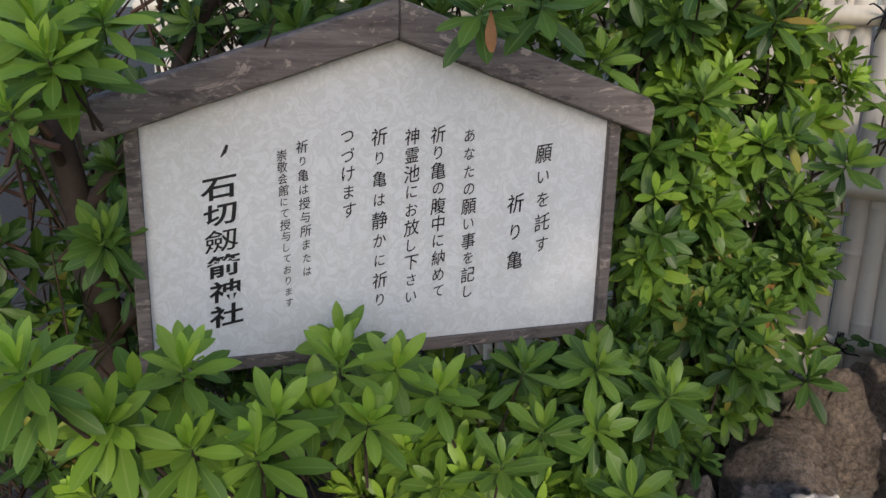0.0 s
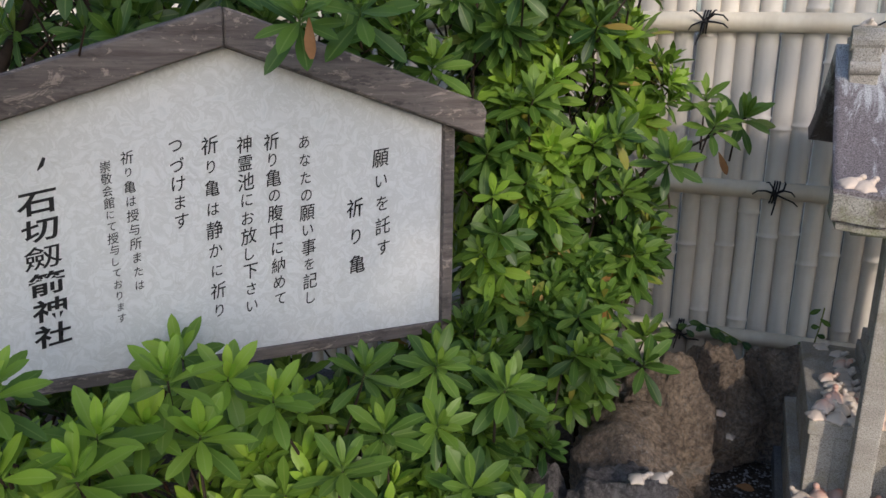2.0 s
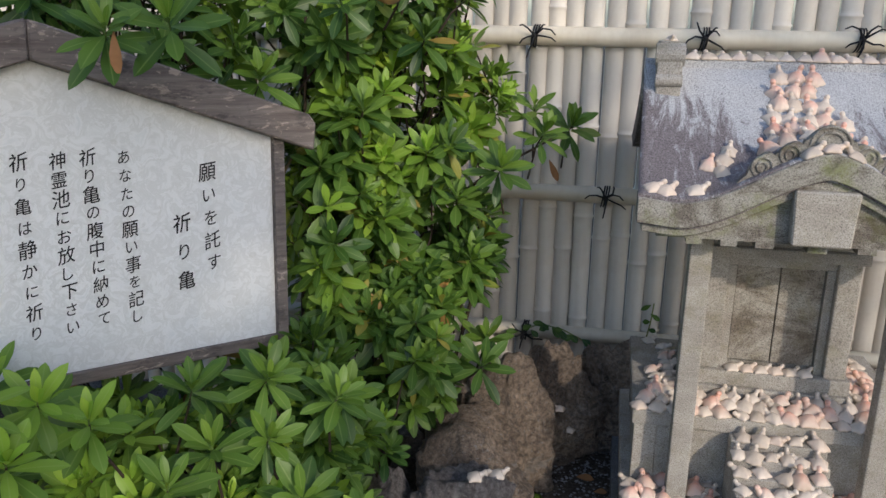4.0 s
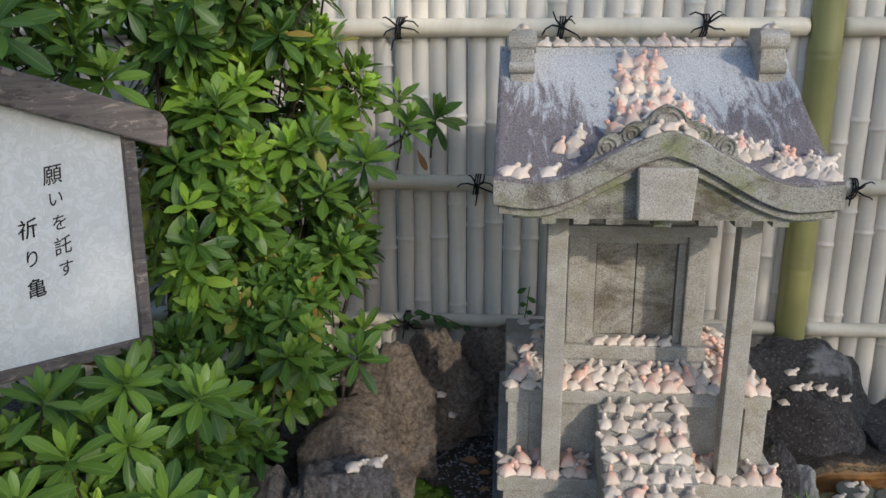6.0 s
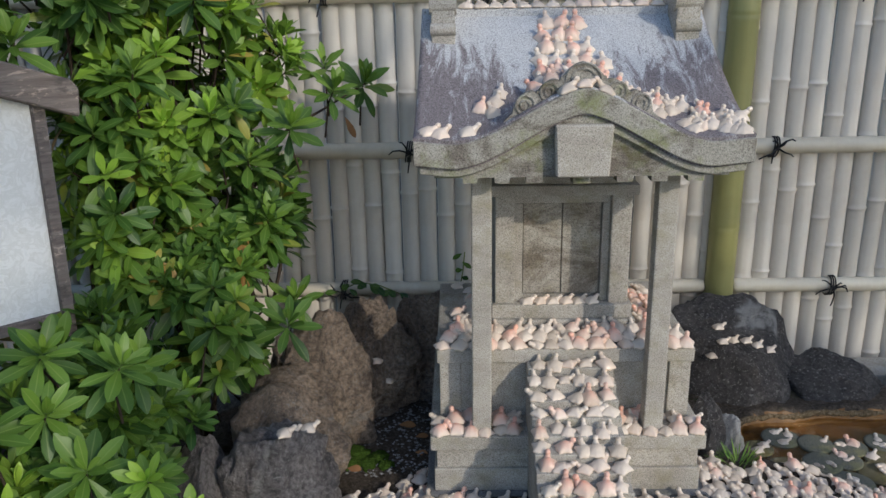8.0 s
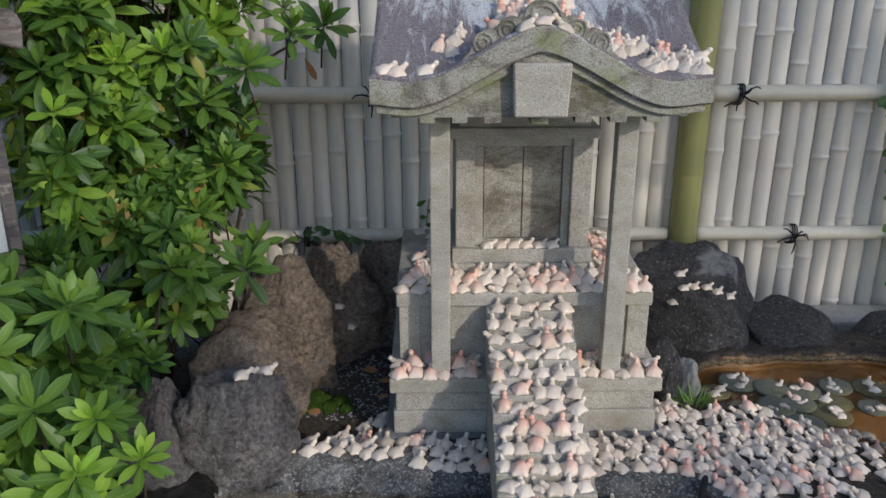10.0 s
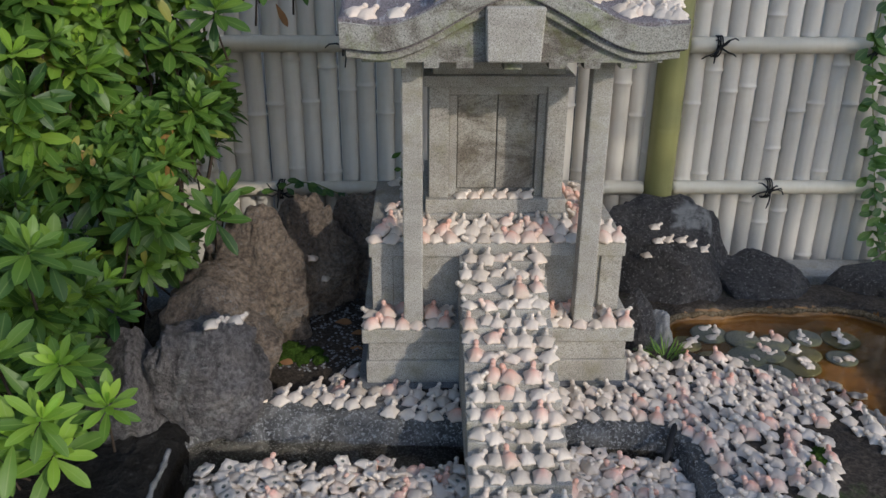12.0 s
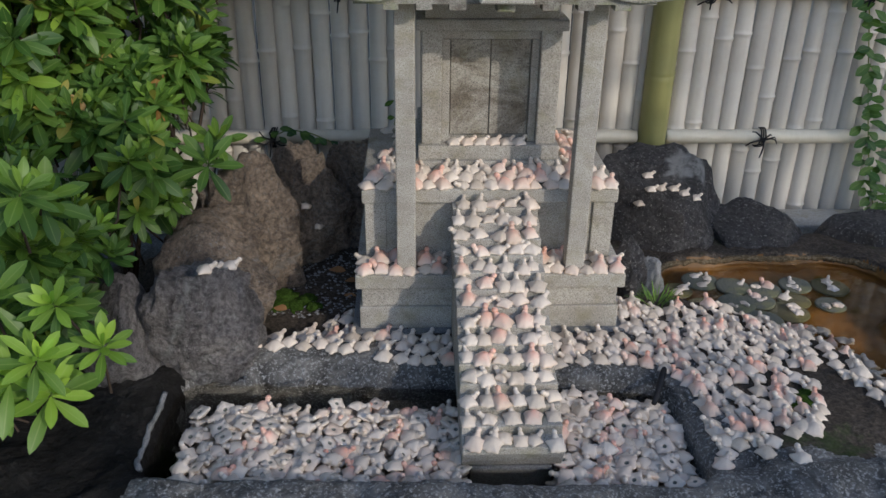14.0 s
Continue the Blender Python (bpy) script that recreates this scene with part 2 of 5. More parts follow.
WOOD = wood_material()


def panel_material():
    m = Mat("marbled_panel", 0.3, 0.4)
    v = m.coords()
    a = m.noise(38, 6, 0.65, v, 0.9)
    b = m.noise(60, 4, 0.6, v, 1.0)
    c = m.ramp(a, (0.38, (0.72, 0.73, 0.72)), (0.50, (0.62, 0.63, 0.61)), (0.57, (0.73, 0.74, 0.73)), (0.7, (0.64, 0.66, 0.65)))
    c = m.mix(m.ramp(b, (0.60, 0.0), (0.72, 0.5)), c, (0.54, 0.54, 0.50))
    m.color(c)
    return m.m


PANEL = panel_material()


def ground_materials():
    s = Mat("wet_dark_stone", 0.5, 0.4)
    v = s.coords()
    f = s.noise(70, 6, 0.7, v)
    g = s.noise(13, 8, 0.72, v, 0.6)
    c = s.ramp(g, (0.32, (0.020, 0.019, 0.018)), (0.45, (0.070, 0.067, 0.063)), (0.58, (0.155, 0.148, 0.139)), (0.75, (0.26, 0.25, 0.232)))
    c = s.mix(s.ramp(f, (0.35, 0.0), (0.75, 0.6)), c, s.mix(1.0, c, (2.0, 1.95, 1.85), "MULTIPLY"))
    c = s.mix(s.ramp(s.noise(170, 4, 0.75, v), (0.53, 0.0), (0.60, 0.9)), c, (0.42, 0.415, 0.40))
    s.color(c).bump(s.math("ADD", f, s.math("MULTIPLY", g, 2.0)), 0.009, 1.0).rough(s.ramp(g, (0.3, 0.32), (0.7, 0.8)))
    d = Mat("damp_soil", 0.9, 0.2)
    v = d.coords()
    f = d.noise(120, 6, 0.75, v)
    g = d.noise(9, 5, 0.65, v)
    c = d.ramp(f, (0.3, (0.020, 0.017, 0.013)), (0.52, (0.075, 0.060, 0.046)), (0.68, (0.15, 0.125, 0.10)), (0.78, (0.34, 0.31, 0.28)))
    c = d.mix(d.ramp(g, (0.60, 0.0), (0.70, 0.6)), c, d.mix(f, (0.02, 0.035, 0.008), (0.07, 0.12, 0.02)))
    d.color(c).bump(f, 0.008, 1.0)
    r = Mat("rust_stained_basin", 0.45, 0.4)
    v = r.coords()
    g = r.noise(7, 6, 0.65, v, 0.7)
    f = r.noise(80, 5, 0.7, v)
    c = r.ramp(g, (0.3, (0.095, 0.043, 0.008)), (0.55, (0.185, 0.083, 0.010)), (0.75, (0.13, 0.064, 0.013)))
    c = r.mix(r.ramp(f, (0.4, 0.0), (0.8, 0.5)), c, r.mix(1.0, c, (0.5, 0.5, 0.5), "MULTIPLY"))
    r.color(c).bump(f, 0.003, 0.6)
    lip = Mat("crusted_rim", 0.8, 0.2)
    f = lip.noise(140, 5, 0.75, lip.coords())
    lip.color(lip.ramp(f, (0.3, (0.03, 0.024, 0.015)), (0.5, (0.13, 0.09, 0.045)), (0.7, (0.27, 0.22, 0.15)))).bump(f, 0.004, 1.0)
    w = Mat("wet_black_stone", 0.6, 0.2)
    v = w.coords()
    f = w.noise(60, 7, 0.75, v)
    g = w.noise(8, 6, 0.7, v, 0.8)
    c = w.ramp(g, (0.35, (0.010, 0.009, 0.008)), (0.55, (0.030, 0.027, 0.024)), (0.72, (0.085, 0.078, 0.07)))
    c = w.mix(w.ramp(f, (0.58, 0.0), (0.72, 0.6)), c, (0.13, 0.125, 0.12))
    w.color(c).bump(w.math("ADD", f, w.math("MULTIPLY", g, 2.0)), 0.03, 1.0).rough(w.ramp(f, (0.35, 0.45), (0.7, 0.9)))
    return s.m, d.m, r.m, lip.m, w.m


BASIN, SOIL, RUST, CRUST, BLACK_BANK = ground_materials()


def water_material(name, tint):
    m = Mat(name, 0.03, 0.5)
    m.b.inputs["Base Color"].default_value = (*tint, 1)
    m.b.inputs["Transmission Weight"].default_value = 1.0
    m.b.inputs["IOR"].default_value = 1.33
    m.bump(m.noise(35, 2, 0.5, m.coords()), 0.0006, 0.25)
    return m.m


WATER = water_material("still_water", (0.72, 0.70, 0.62))
WATER_RUST = water_material("rusty_water", (0.95, 0.85, 0.6))

# ---- ground, one sheet with the two basins ----
POOL = ((1.03, 0.19, 0.10), (1.19, 0.15, 0.16), (1.36, 0.17, 0.14), (1.25, 0.0, 0.10), (1.30, -0.14, 0.10), (1.34, -0.28, 0.10))
WATER_Z, POOL_Z = 0.132, 0.152


def pond_distance(x, y):
    """Negative inside the rectangular pond with its round corners."""
    cx, cy, hx, hy, r = 0.370, -0.312, 0.470, 0.150, 0.06
    cy += -0.05 * (x - 0.381)
    qx, qy = abs(x - cx) - hx + r, abs(y - cy) - hy + r
    return math.hypot(max(qx, 0), max(qy, 0)) + min(max(qx, qy), 0) - r


def pool_distance(x, y):
    k = 40.0
    s = sum(math.exp(-k * (math.hypot(x - a, y - b) - r)) for a, b, r in POOL)
    return -math.log(max(s, 1e-30)) / k


def ground_z(x, y):
    n = noise.fractal(Vector((x * 9, y * 9, 3)), 0.6, 2.1, 5) * (0.008 + 0.010 * smoothstep(-0.08, -0.2, x) + 0.006 * smoothstep(-0.46, -0.56, y))
    z = 0.172 + n
    back = smoothstep(-0.06, 0.03, y) * smoothstep(0.30, 0.22, x)
    z -= 0.035 * back
    z -= 0.08 * smoothstep(-0.16, -0.60, x)
    z -= 0.06 * smoothstep(-0.50, -0.75, y)
    z += 0.02 * smoothstep(0.85, 1.0, x) * smoothstep(0.05, -0.2, y)
    z -= 0.085 * smoothstep(0.44, 0.54, y)
    d = pond_distance(x, y)
    z = z + (0.055 - z) * smoothstep(0.006, -0.02, d) - 0.008 * smoothstep(0.03, 0.0, d)
    if d > 0:
        z += 0.015 * smoothstep(-0.44, -0.475, y) * smoothstep(0.0, 0.012, d) * smoothstep(-0.14, -0.08, x)
        z -= 0.032 * smoothstep(0.075, 0.0, d) * smoothstep(0.40, 0.12, x) * smoothstep(-0.25, -0.15, y) * smoothstep(-0.14, -0.04, x)
    p = pool_distance(x, y)
    z += 0.006 * smoothstep(0.05, 0.01, p) * (0.6 + 60 * n)
    z = z + (0.136 + n - z) * smoothstep(0.010, -0.010, p)
    return z


def build_ground():
    def steps(a, b, c, d, coarse, fine):
        """Grid lines from a to d, closer together between b and c."""
        n1, n2, n3 = (max(1, round((q - p) / h)) for p, q, h in ((a, b, coarse), (b, c, fine), (c, d, coarse)))
        return [a + (b - a) * i / n1 for i in range(n1)] + [b + (c - b) * i / n2 for i in range(n2)] + [c + (d - c) * i / n3 for i in range(n3 + 1)]

    xs, ys = steps(-1.4, -0.2, 1.5, 2.1, 0.016, 0.0055), steps(-1.1, -0.54, 0.36, 0.9, 0.014, 0.0055)
    nx, ny = len(xs) - 1, len(ys) - 1
    vs = [(x, y, ground_z(x, y)) for y in ys for x in xs]
    fs, mi = [], []
    for j in range(ny):
        for i in range(nx):
            a = j * (nx + 1) + i
            fs.append((a, a + 1, a + nx + 2, a + nx + 1))
            x, y = (xs[i] + xs[i + 1]) / 2, (ys[j] + ys[j + 1]) / 2
            w = 0.05 * noise.fractal(Vector((x * 6, y * 6, 0)), 0.7, 2.1, 4)
            if pool_distance(x, y) < 0.004:
                mi.append(2)
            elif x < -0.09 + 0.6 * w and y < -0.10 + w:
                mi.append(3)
            elif (-0.13 + w < x < 0.93 + w and y < -0.03 + w) or (y < -0.43 + w and x > -0.3):
                mi.append(0)
            else:
                mi.append(1)
    k = len(vs)
    far = 80.0
    ring = [0, nx, (nx + 1) * (ny + 1) - 1, (nx + 1) * ny]
    vs += [(-far, -far, 0.0), (far, -far, 0.0), (far, far, 0.0), (-far, far, 0.0)]
    sides = ([j for j in range(nx + 1)], [nx + j * (nx + 1) for j in range(ny + 1)],
             [(nx + 1) * (ny + 1) - 1 - j for j in range(nx + 1)], [(nx + 1) * (ny - j) for j in range(ny + 1)])
    for q, side in enumerate(sides):
        for a, b in zip(side, side[1:]):
            fs.append((k + q, b, a))
            mi.append(1)
        fs.append((k + q, k + (q + 1) % 4, side[-1]))
        mi.append(1)
    me = bpy.data.meshes.new("ground")
    me.from_pydata(vs, [], fs)
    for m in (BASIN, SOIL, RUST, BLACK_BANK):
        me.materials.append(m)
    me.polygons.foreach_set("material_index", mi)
    me.polygons.foreach_set("use_smooth", [True] * len(fs))
    me.update()
    return tagged(new("ground", me), "dark wet stone and soil with two sunken basins", "ground", kind="structure")


build_ground()


def water_sheet(name, mat, inside, z, x0, x1, y0, y1, label):
    s, vs, fs, idx = 0.02, [], [], {}
    nx, ny = round((x1 - x0) / s), round((y1 - y0) / s)

    def vert(i, j):
        if (i, j) not in idx:
            idx[i, j] = len(vs)
            vs.append((x0 + i * s, y0 + j * s, z))
        return idx[i, j]

    for j in range(ny):
        for i in range(nx):
            if inside(x0 + (i + 0.5) * s, y0 + (j + 0.5) * s) < 0.02:
                fs.append((vert(i, j), vert(i + 1, j), vert(i + 1, j + 1), vert(i, j + 1)))
    me = bpy.data.meshes.new(name)
    me.from_pydata(vs, [], fs)
    me.materials.append(mat)
    ob = tagged(new(name, me), label, "water", kind="structure")
    ob.visible_shadow = False
    return ob


water_sheet("water_1", WATER, pond_distance, WATER_Z, -0.16, 0.92, -0.56, -0.08, "clear still water in the rectangular stone pond")
water_sheet("water_2", WATER_RUST, pool_distance, POOL_Z, 0.86, 1.6, -0.48, 0.42, "shallow rust-coloured water in the round pool")


bm, pts = bmesh.new(), []
for i in range(24):
    y = -0.215 - 0.20 * i / 23
    x = -0.20
    while pond_distance(x, y) > 0.004:
        x += 0.001
    pts.append((x, y, ground_z(x - 0.012, y) - 0.004))
tube(bm, pts, [0.005 + 0.004 * noise.noise(Vector((0, i * 0.6, 1))) for i in range(24)], 8)
for v in bm.verts:
    v.co += Vector((1, 0, 1)) * 0.003 * noise.noise(v.co * 70)
tagged(part("pond_edging", bm, STONE_DARK, None, "", True), "pale mortar line along the pond edge", "edging", kind="structure")


def pool_lip():
    """The crusted lip along the far side of the pool."""
    bm, pts, rad = bmesh.new(), [], []
    for i in range(64):
        x = 0.942 + 0.54 * i / 63
        y = 0.45
        while y > 0.0 and pool_distance(x, y) > 0.006:
            y -= 0.002
        pts.append((x, y, 0.164 + 0.003 * noise.noise(Vector((x * 30, 0, 0)))))
        rad.append(0.0075 + 0.003 * noise.noise(Vector((x * 45, 3, 0))))
    tube(bm, pts, rad, 8)
    for v in bm.verts:
        v.co += Vector((0, 1, 1)) * 0.003 * noise.noise(v.co * 90)
    tagged(part("pool_rim", bm, CRUST, None, "", True), "tan crusted lip round the rusty pool", "rim", kind="structure")


pool_lip()

# ---- bamboo fence ----
FENCE_Y = 0.725
fence = empty("bamboo_fence", (0, FENCE_Y, 0.1), "pale bamboo fence of upright half canes with tied rails", "fence")
fence["kind"] = "structure"


def half_cane(r, length, nodes, sides=8):
    """An upright half cane, its round side towards -y."""
    bm = bmesh.new()
    zs = [(0.0, 1.0)]
    for h in nodes:
        zs += [(h - 0.012, 1.0), (h - 0.004, 1.05), (h - 0.0015, 1.13), (h + 0.0015, 1.13), (h + 0.004, 1.03), (h + 0.012, 1.0)]
    zs.append((length, 1.0))
    rows = []
    for z, k in zs:
        rows.append([bm.verts.new((-r * k * math.cos(math.pi * i / sides), -0.8 * r * k * math.sin(math.pi * i / sides), z)) for i in range(sides + 1)])
    for a, b in zip(rows, rows[1:]):
        for i in range(sides):
            bm.faces.new((a[i], a[i + 1], b[i + 1], b[i]))
        bm.faces.new((a[sides], a[0], b[0], b[sides]))
    bm.faces.new(rows[-1])
    bm.normal_update()
    return bm


def cane_mesh(k):
    r = random.Random(100 + k)
    h, nodes = r.uniform(0.02, 0.3), []
    while h < 1.75:
        nodes.append(h)
        h += r.uniform(0.20, 0.30)
    bm = half_cane(0.0250, 1.85, nodes)
    me = bpy.data.meshes.new("cane")
    bm.to_mesh(me)
    bm.free()
    me.materials.append(BAMBOO)
    me.polygons.foreach_set("use_smooth", [len(p.vertices) == 4 for p in me.polygons])
    return me


CANES = [cane_mesh(k) for k in range(9)]
x, k = -2.3762, 0
while x < 2.9:
    ob = new("cane", CANES[(k * 5 + k // 9) % 9])
    ob.parent = fence
    ob.location = (x + rng.uniform(-0.001, 0.001), rng.uniform(-0.003, 0.003), -0.05 + rng.uniform(-0.01, 0.01))
    ob.rotation_euler = (0, rng.uniform(-0.006, 0.006), rng.uniform(-0.1, 0.1))
    x += 0.0489
    k += 1


def rail(z, x0, x1, r):
    bm = bmesh.new()
    pts, rad = [], []
    n = max(2, int((x1 - x0) / 0.27))
    for i in range(n + 1):
        c = x0 + (x1 - x0) * i / n
        if 0 < i < n:
            for dx, k in ((-0.012, 1.0), (-0.003, 1.06), (0.003, 1.06), (0.012, 1.0)):
                pts.append((c + dx, 0, 0))
                rad.append(r * k)
        elif i == 0:
            pts += [(c, 0, 0), (c + 0.004, 0, 0), (c + 0.016, 0, 0)]
            rad += [0.72 * r, 0.94 * r, r]
        else:
            pts += [(c - 0.016, 0, 0), (c - 0.004, 0, 0), (c, 0, 0)]
            rad += [r, 0.94 * r, 0.72 * r]
    tube(bm, pts, rad, 14)
    ob = part("rail", bm, BAMBOO_RAIL, fence, "thick horizontal bamboo rail", True)
    ob.location = (0, -0.028, z - 0.1)
    return ob


RAILS = (0.352, 0.745, 1.146, 1.54)
for z, r in zip(RAILS, (0.0195, 0.0215, 0.0235, 0.022)):
    rail(z, -2.45, 0.982, r)
    rail(z, 1.062, 2.9, r)

bm = bmesh.new()
pts, rad = [(0, 0, -0.05)], [0.039]
for h in (0.22, 0.43, 0.70, 0.98, 1.25, 1.52):
    for dz, k in ((-0.014, 1.0), (-0.004, 1.05), (0.0, 0.99), (0.004, 1.045), (0.014, 1.0)):
        pts.append((0, 0, h + dz))
        rad.append(0.039 * k)
pts.append((0, 0, 1.8))
rad.append(0.039)
tube(bm, pts, rad, 20)
green_post = part("fence_post", bm, BAMBOO_GREEN, fence, "thick yellow-green bamboo post", True)
green_post.location = (1.022, -0.035, 0)


def knot(x, z, seed):
    r = random.Random(seed)
    bm = bmesh.new()
    for dx in (-0.006, 0.0, 0.006):
        loop = [(dx + 0.004 * math.sin(a), 0.027 * math.cos(a), 0.027 * math.sin(a)) for a in [math.pi * (0.42 + 1.16 * i / 8) for i in range(9)]]
        tube(bm, loop, 0.002, 6)
    g = bmesh.new()
    bmesh.ops.create_icosphere(g, subdivisions=2, radius=0.0075)
    merge(bm, g, Matrix.Translation((0, -0.031, 0.002)))
    for ang in (128, 62, 188, -8, -104, 20):
        a = radians(ang + r.uniform(-16, 16))
        ln = r.uniform(0.030, 0.056)
        d = Vector((math.cos(a), 0, math.sin(a)))
        bend = Vector((-d.z, 0, d.x)) * r.uniform(-0.012, 0.012)
        tube(bm, [Vector((0, -0.031, 0.002)), Vector((0, -0.042, 0.002)) + d * ln * 0.45 + bend, Vector((0, -0.041, 0.0)) + d * ln * 0.8 + bend * 0.6, Vector((0, -0.036, 0.0)) + d * ln + Vector((0, 0, -0.008))], [0.0028, 0.0024, 0.0021, 0.0016], 6)
    ob = part("rope_knot", bm, ROPE, None, "", True)
    ob.location = (x, FENCE_Y - 0.028, z)
    tagged(ob, "black rope knot tied round a fence rail", "rope knot", "rope knots on the fence")


for i, (x, z) in enumerate(((-0.032, 1.146), (0.377, 1.146), (0.727, 1.15), (0.169, 0.742), (1.134, 0.742), (-0.025, 0.350), (1.33, 0.350), (0.60, 0.742), (1.55, 0.742), (1.72, 0.350), (1.30, 1.146), (-0.43, 1.146))):
    knot(x, z, i)

# ---- stone shrine ----
CX = 0.513
shrine = empty("stone_shrine", (CX, 0, 0.17), "small grey granite shrine with a curved gable roof", "shrine")
SO = Vector((CX, 0, 0.17))


def spart(name, bm, mat, label="", parent=None, smooth=False):
    bmesh.ops.translate(bm, verts=bm.verts, vec=-SO)
    return part(name, bm, mat, parent or shrine, label, smooth)


def sbox(name, hx, y0, y1, z0, z1, mat=None, bevel=0.003, cx=0.0, label=""):
    return spart(name, box(bmesh.new(), CX + cx - hx, CX + cx + hx, y0, y1, z0, z1, bevel), mat or STONE, label)


sbox("foot_slab", 0.285, -0.03, 0.53, 0.10, 0.176, STONE_DARK)
sbox("lower_plinth_foot", 0.268, -0.012, 0.50, 0.174, 0.226)
sbox("lower_plinth_body", 0.263, -0.006, 0.495, 0.2255, 0.2705)
sbox("lower_plinth_cap", 0.275, -0.016, 0.505, 0.270, 0.302, bevel=0.004)
sbox("upper_plinth_body", 0.252, 0.068, 0.44, 0.3015, 0.4275)
sbox("upper_plinth_cap", 0.261, 0.058, 0.45, 0.427, 0.458, bevel=0.004)
for s in (-1, 1):
    sbox("corner_pier", 0.022, 0.062, 0.1, 0.3015, 0.4272, cx=s * 0.234)
    sbox("pillar", 0.019, 0.0, 0.038, 0.3015, 0.862, cx=s * 0.171, bevel=0.0035)
sbox("house_base", 0.152, 0.128, 0.42, 0.4575, 0.492)
sbox("house_sill", 0.146, 0.138, 0.415, 0.4915, 0.522)
sbox("house_body", 0.128, 0.180, 0.40, 0.5215, 0.88)
for s in (-1, 1):
    sbox("door_jamb", 0.0205, 0.150, 0.40, 0.5215, 0.755, cx=s * 0.1182)
    sbox("door_frame", 0.008, 0.163, 0.181, 0.5215, 0.7343, cx=s * 0.0895, bevel=0.002)
    sbox("door_leaf", 0.0395, 0.171, 0.182, 0.536, 0.733, DOOR_STONE, cx=s * 0.0405, bevel=0.002)
sbox("door_head", 0.098, 0.163, 0.181, 0.7345, 0.7535, bevel=0.002)
sbox("lintel", 0.150, 0.142, 0.40, 0.754, 0.776)
sbox("upper_wall", 0.132, 0.158, 0.39, 0.7755, 0.90)


def arch(u):
    """Height of the gable's curve above the eaves, u from the middle."""
    u = abs(u)
    return 0.094 * smoothstep(0.225, -0.02, u) + 0.006 * smoothstep(0.22, 0.29, u)


EAVE = 0.904


def roof_z(u, y):
    v = min(1.0, max(0.0, (y + 0.075) / 0.375)) if y <= 0.30 else min(1.0, max(0.0, (0.675 - y) / 0.375))
    main = EAVE + 0.006 * smoothstep(0.2, 0.29, abs(u)) + 0.206 * v ** 1.3
    if y > 0.30:
        return main
    a = EAVE + arch(u) + 0.02 * v
    h = 0.012
    d = max(-1.0, min(1.0, (a - main) / h))
    return max(a, main) + h * 0.25 * (1 - abs(d)) ** 2


def half_width(y):
    v = min(1.0, abs(y - 0.30) / 0.375)
    return 0.284 + 0.006 * v


def build_roof():
    bm = bmesh.new()
    nu, ny = 56, 44
    top, bot = [], []
    for j in range(ny + 1):
        y = -0.075 + 0.75 * j / ny
        hw = half_width(y)
        rt, rb = [], []
        for i in range(nu + 1):
            u = hw * (2 * i / nu - 1)
            z = roof_z(u, y)
            n = 0.0012 * noise.noise(Vector((u * 40, y * 40, 0)))
            rt.append(bm.verts.new((CX + u, y, z + n)))
            rb.append(bm.verts.new((CX + u * 0.985, y, min(z - 0.03, EAVE + arch(u) - 0.047 if y < 0.02 else 9))))
        top.append(rt)
        bot.append(rb)
    for j in range(ny):
        for i in range(nu):
            bm.faces.new((top[j][i], top[j][i + 1], top[j + 1][i + 1], top[j + 1][i]))
            bm.faces.new((bot[j][i], bot[j + 1][i], bot[j + 1][i + 1], bot[j][i + 1]))
        bm.faces.new((top[j][0], top[j + 1][0], bot[j + 1][0], bot[j][0]))
        bm.faces.new((top[j][nu], bot[j][nu], bot[j + 1][nu], top[j + 1][nu]))
    for i in range(nu):
        bm.faces.new((top[0][i], bot[0][i], bot[0][i + 1], top[0][i + 1]))
        bm.faces.new((top[ny][i], top[ny][i + 1], bot[ny][i + 1], bot[ny][i]))
    bmesh.ops.recalc_face_normals(bm, faces=bm.faces)
    ob = spart("roof", bm, ROOF, "weathered grey roof stained dark purple")
    me = ob.data
    me.polygons.foreach_set("use_smooth", [abs(p.normal.y) < 0.95 and abs(p.normal.x) < 0.9 for p in me.polygons])


build_roof()


def curve_band(hw, z_top, z_bot, y0, y1, n=48):
    """A band under the gable's curve; z_top and z_bot are functions of u."""
    up = [(CX + hw * (2 * i / n - 1), z_top(hw * (2 * i / n - 1))) for i in range(n + 1)]
    dn = [(CX + hw * (2 * i / n - 1), z_bot(hw * (2 * i / n - 1))) for i in range(n, -1, -1)]
    return prism(bmesh.new(), up + dn, y0, y1, 0.0015)


spart("gable_fascia", curve_band(0.2895, lambda u: EAVE + arch(u) - 0.002, lambda u: EAVE + arch(u) - 0.044, -0.082, -0.02), STONE_WARM, "thick curved front edge with green moss")
spart("gable_moulding", curve_band(0.280, lambda u: EAVE + arch(u) - 0.043, lambda u: EAVE + arch(u) * 0.96 - 0.060, -0.071, -0.02), STONE_WARM)
TABS = [(-0.262, -0.235), (-0.205, -0.180), (-0.150, -0.124), (-0.095, -0.066), (0.062, 0.090), (0.122, 0.150), (0.185, 0.212), (0.235, 0.262)]


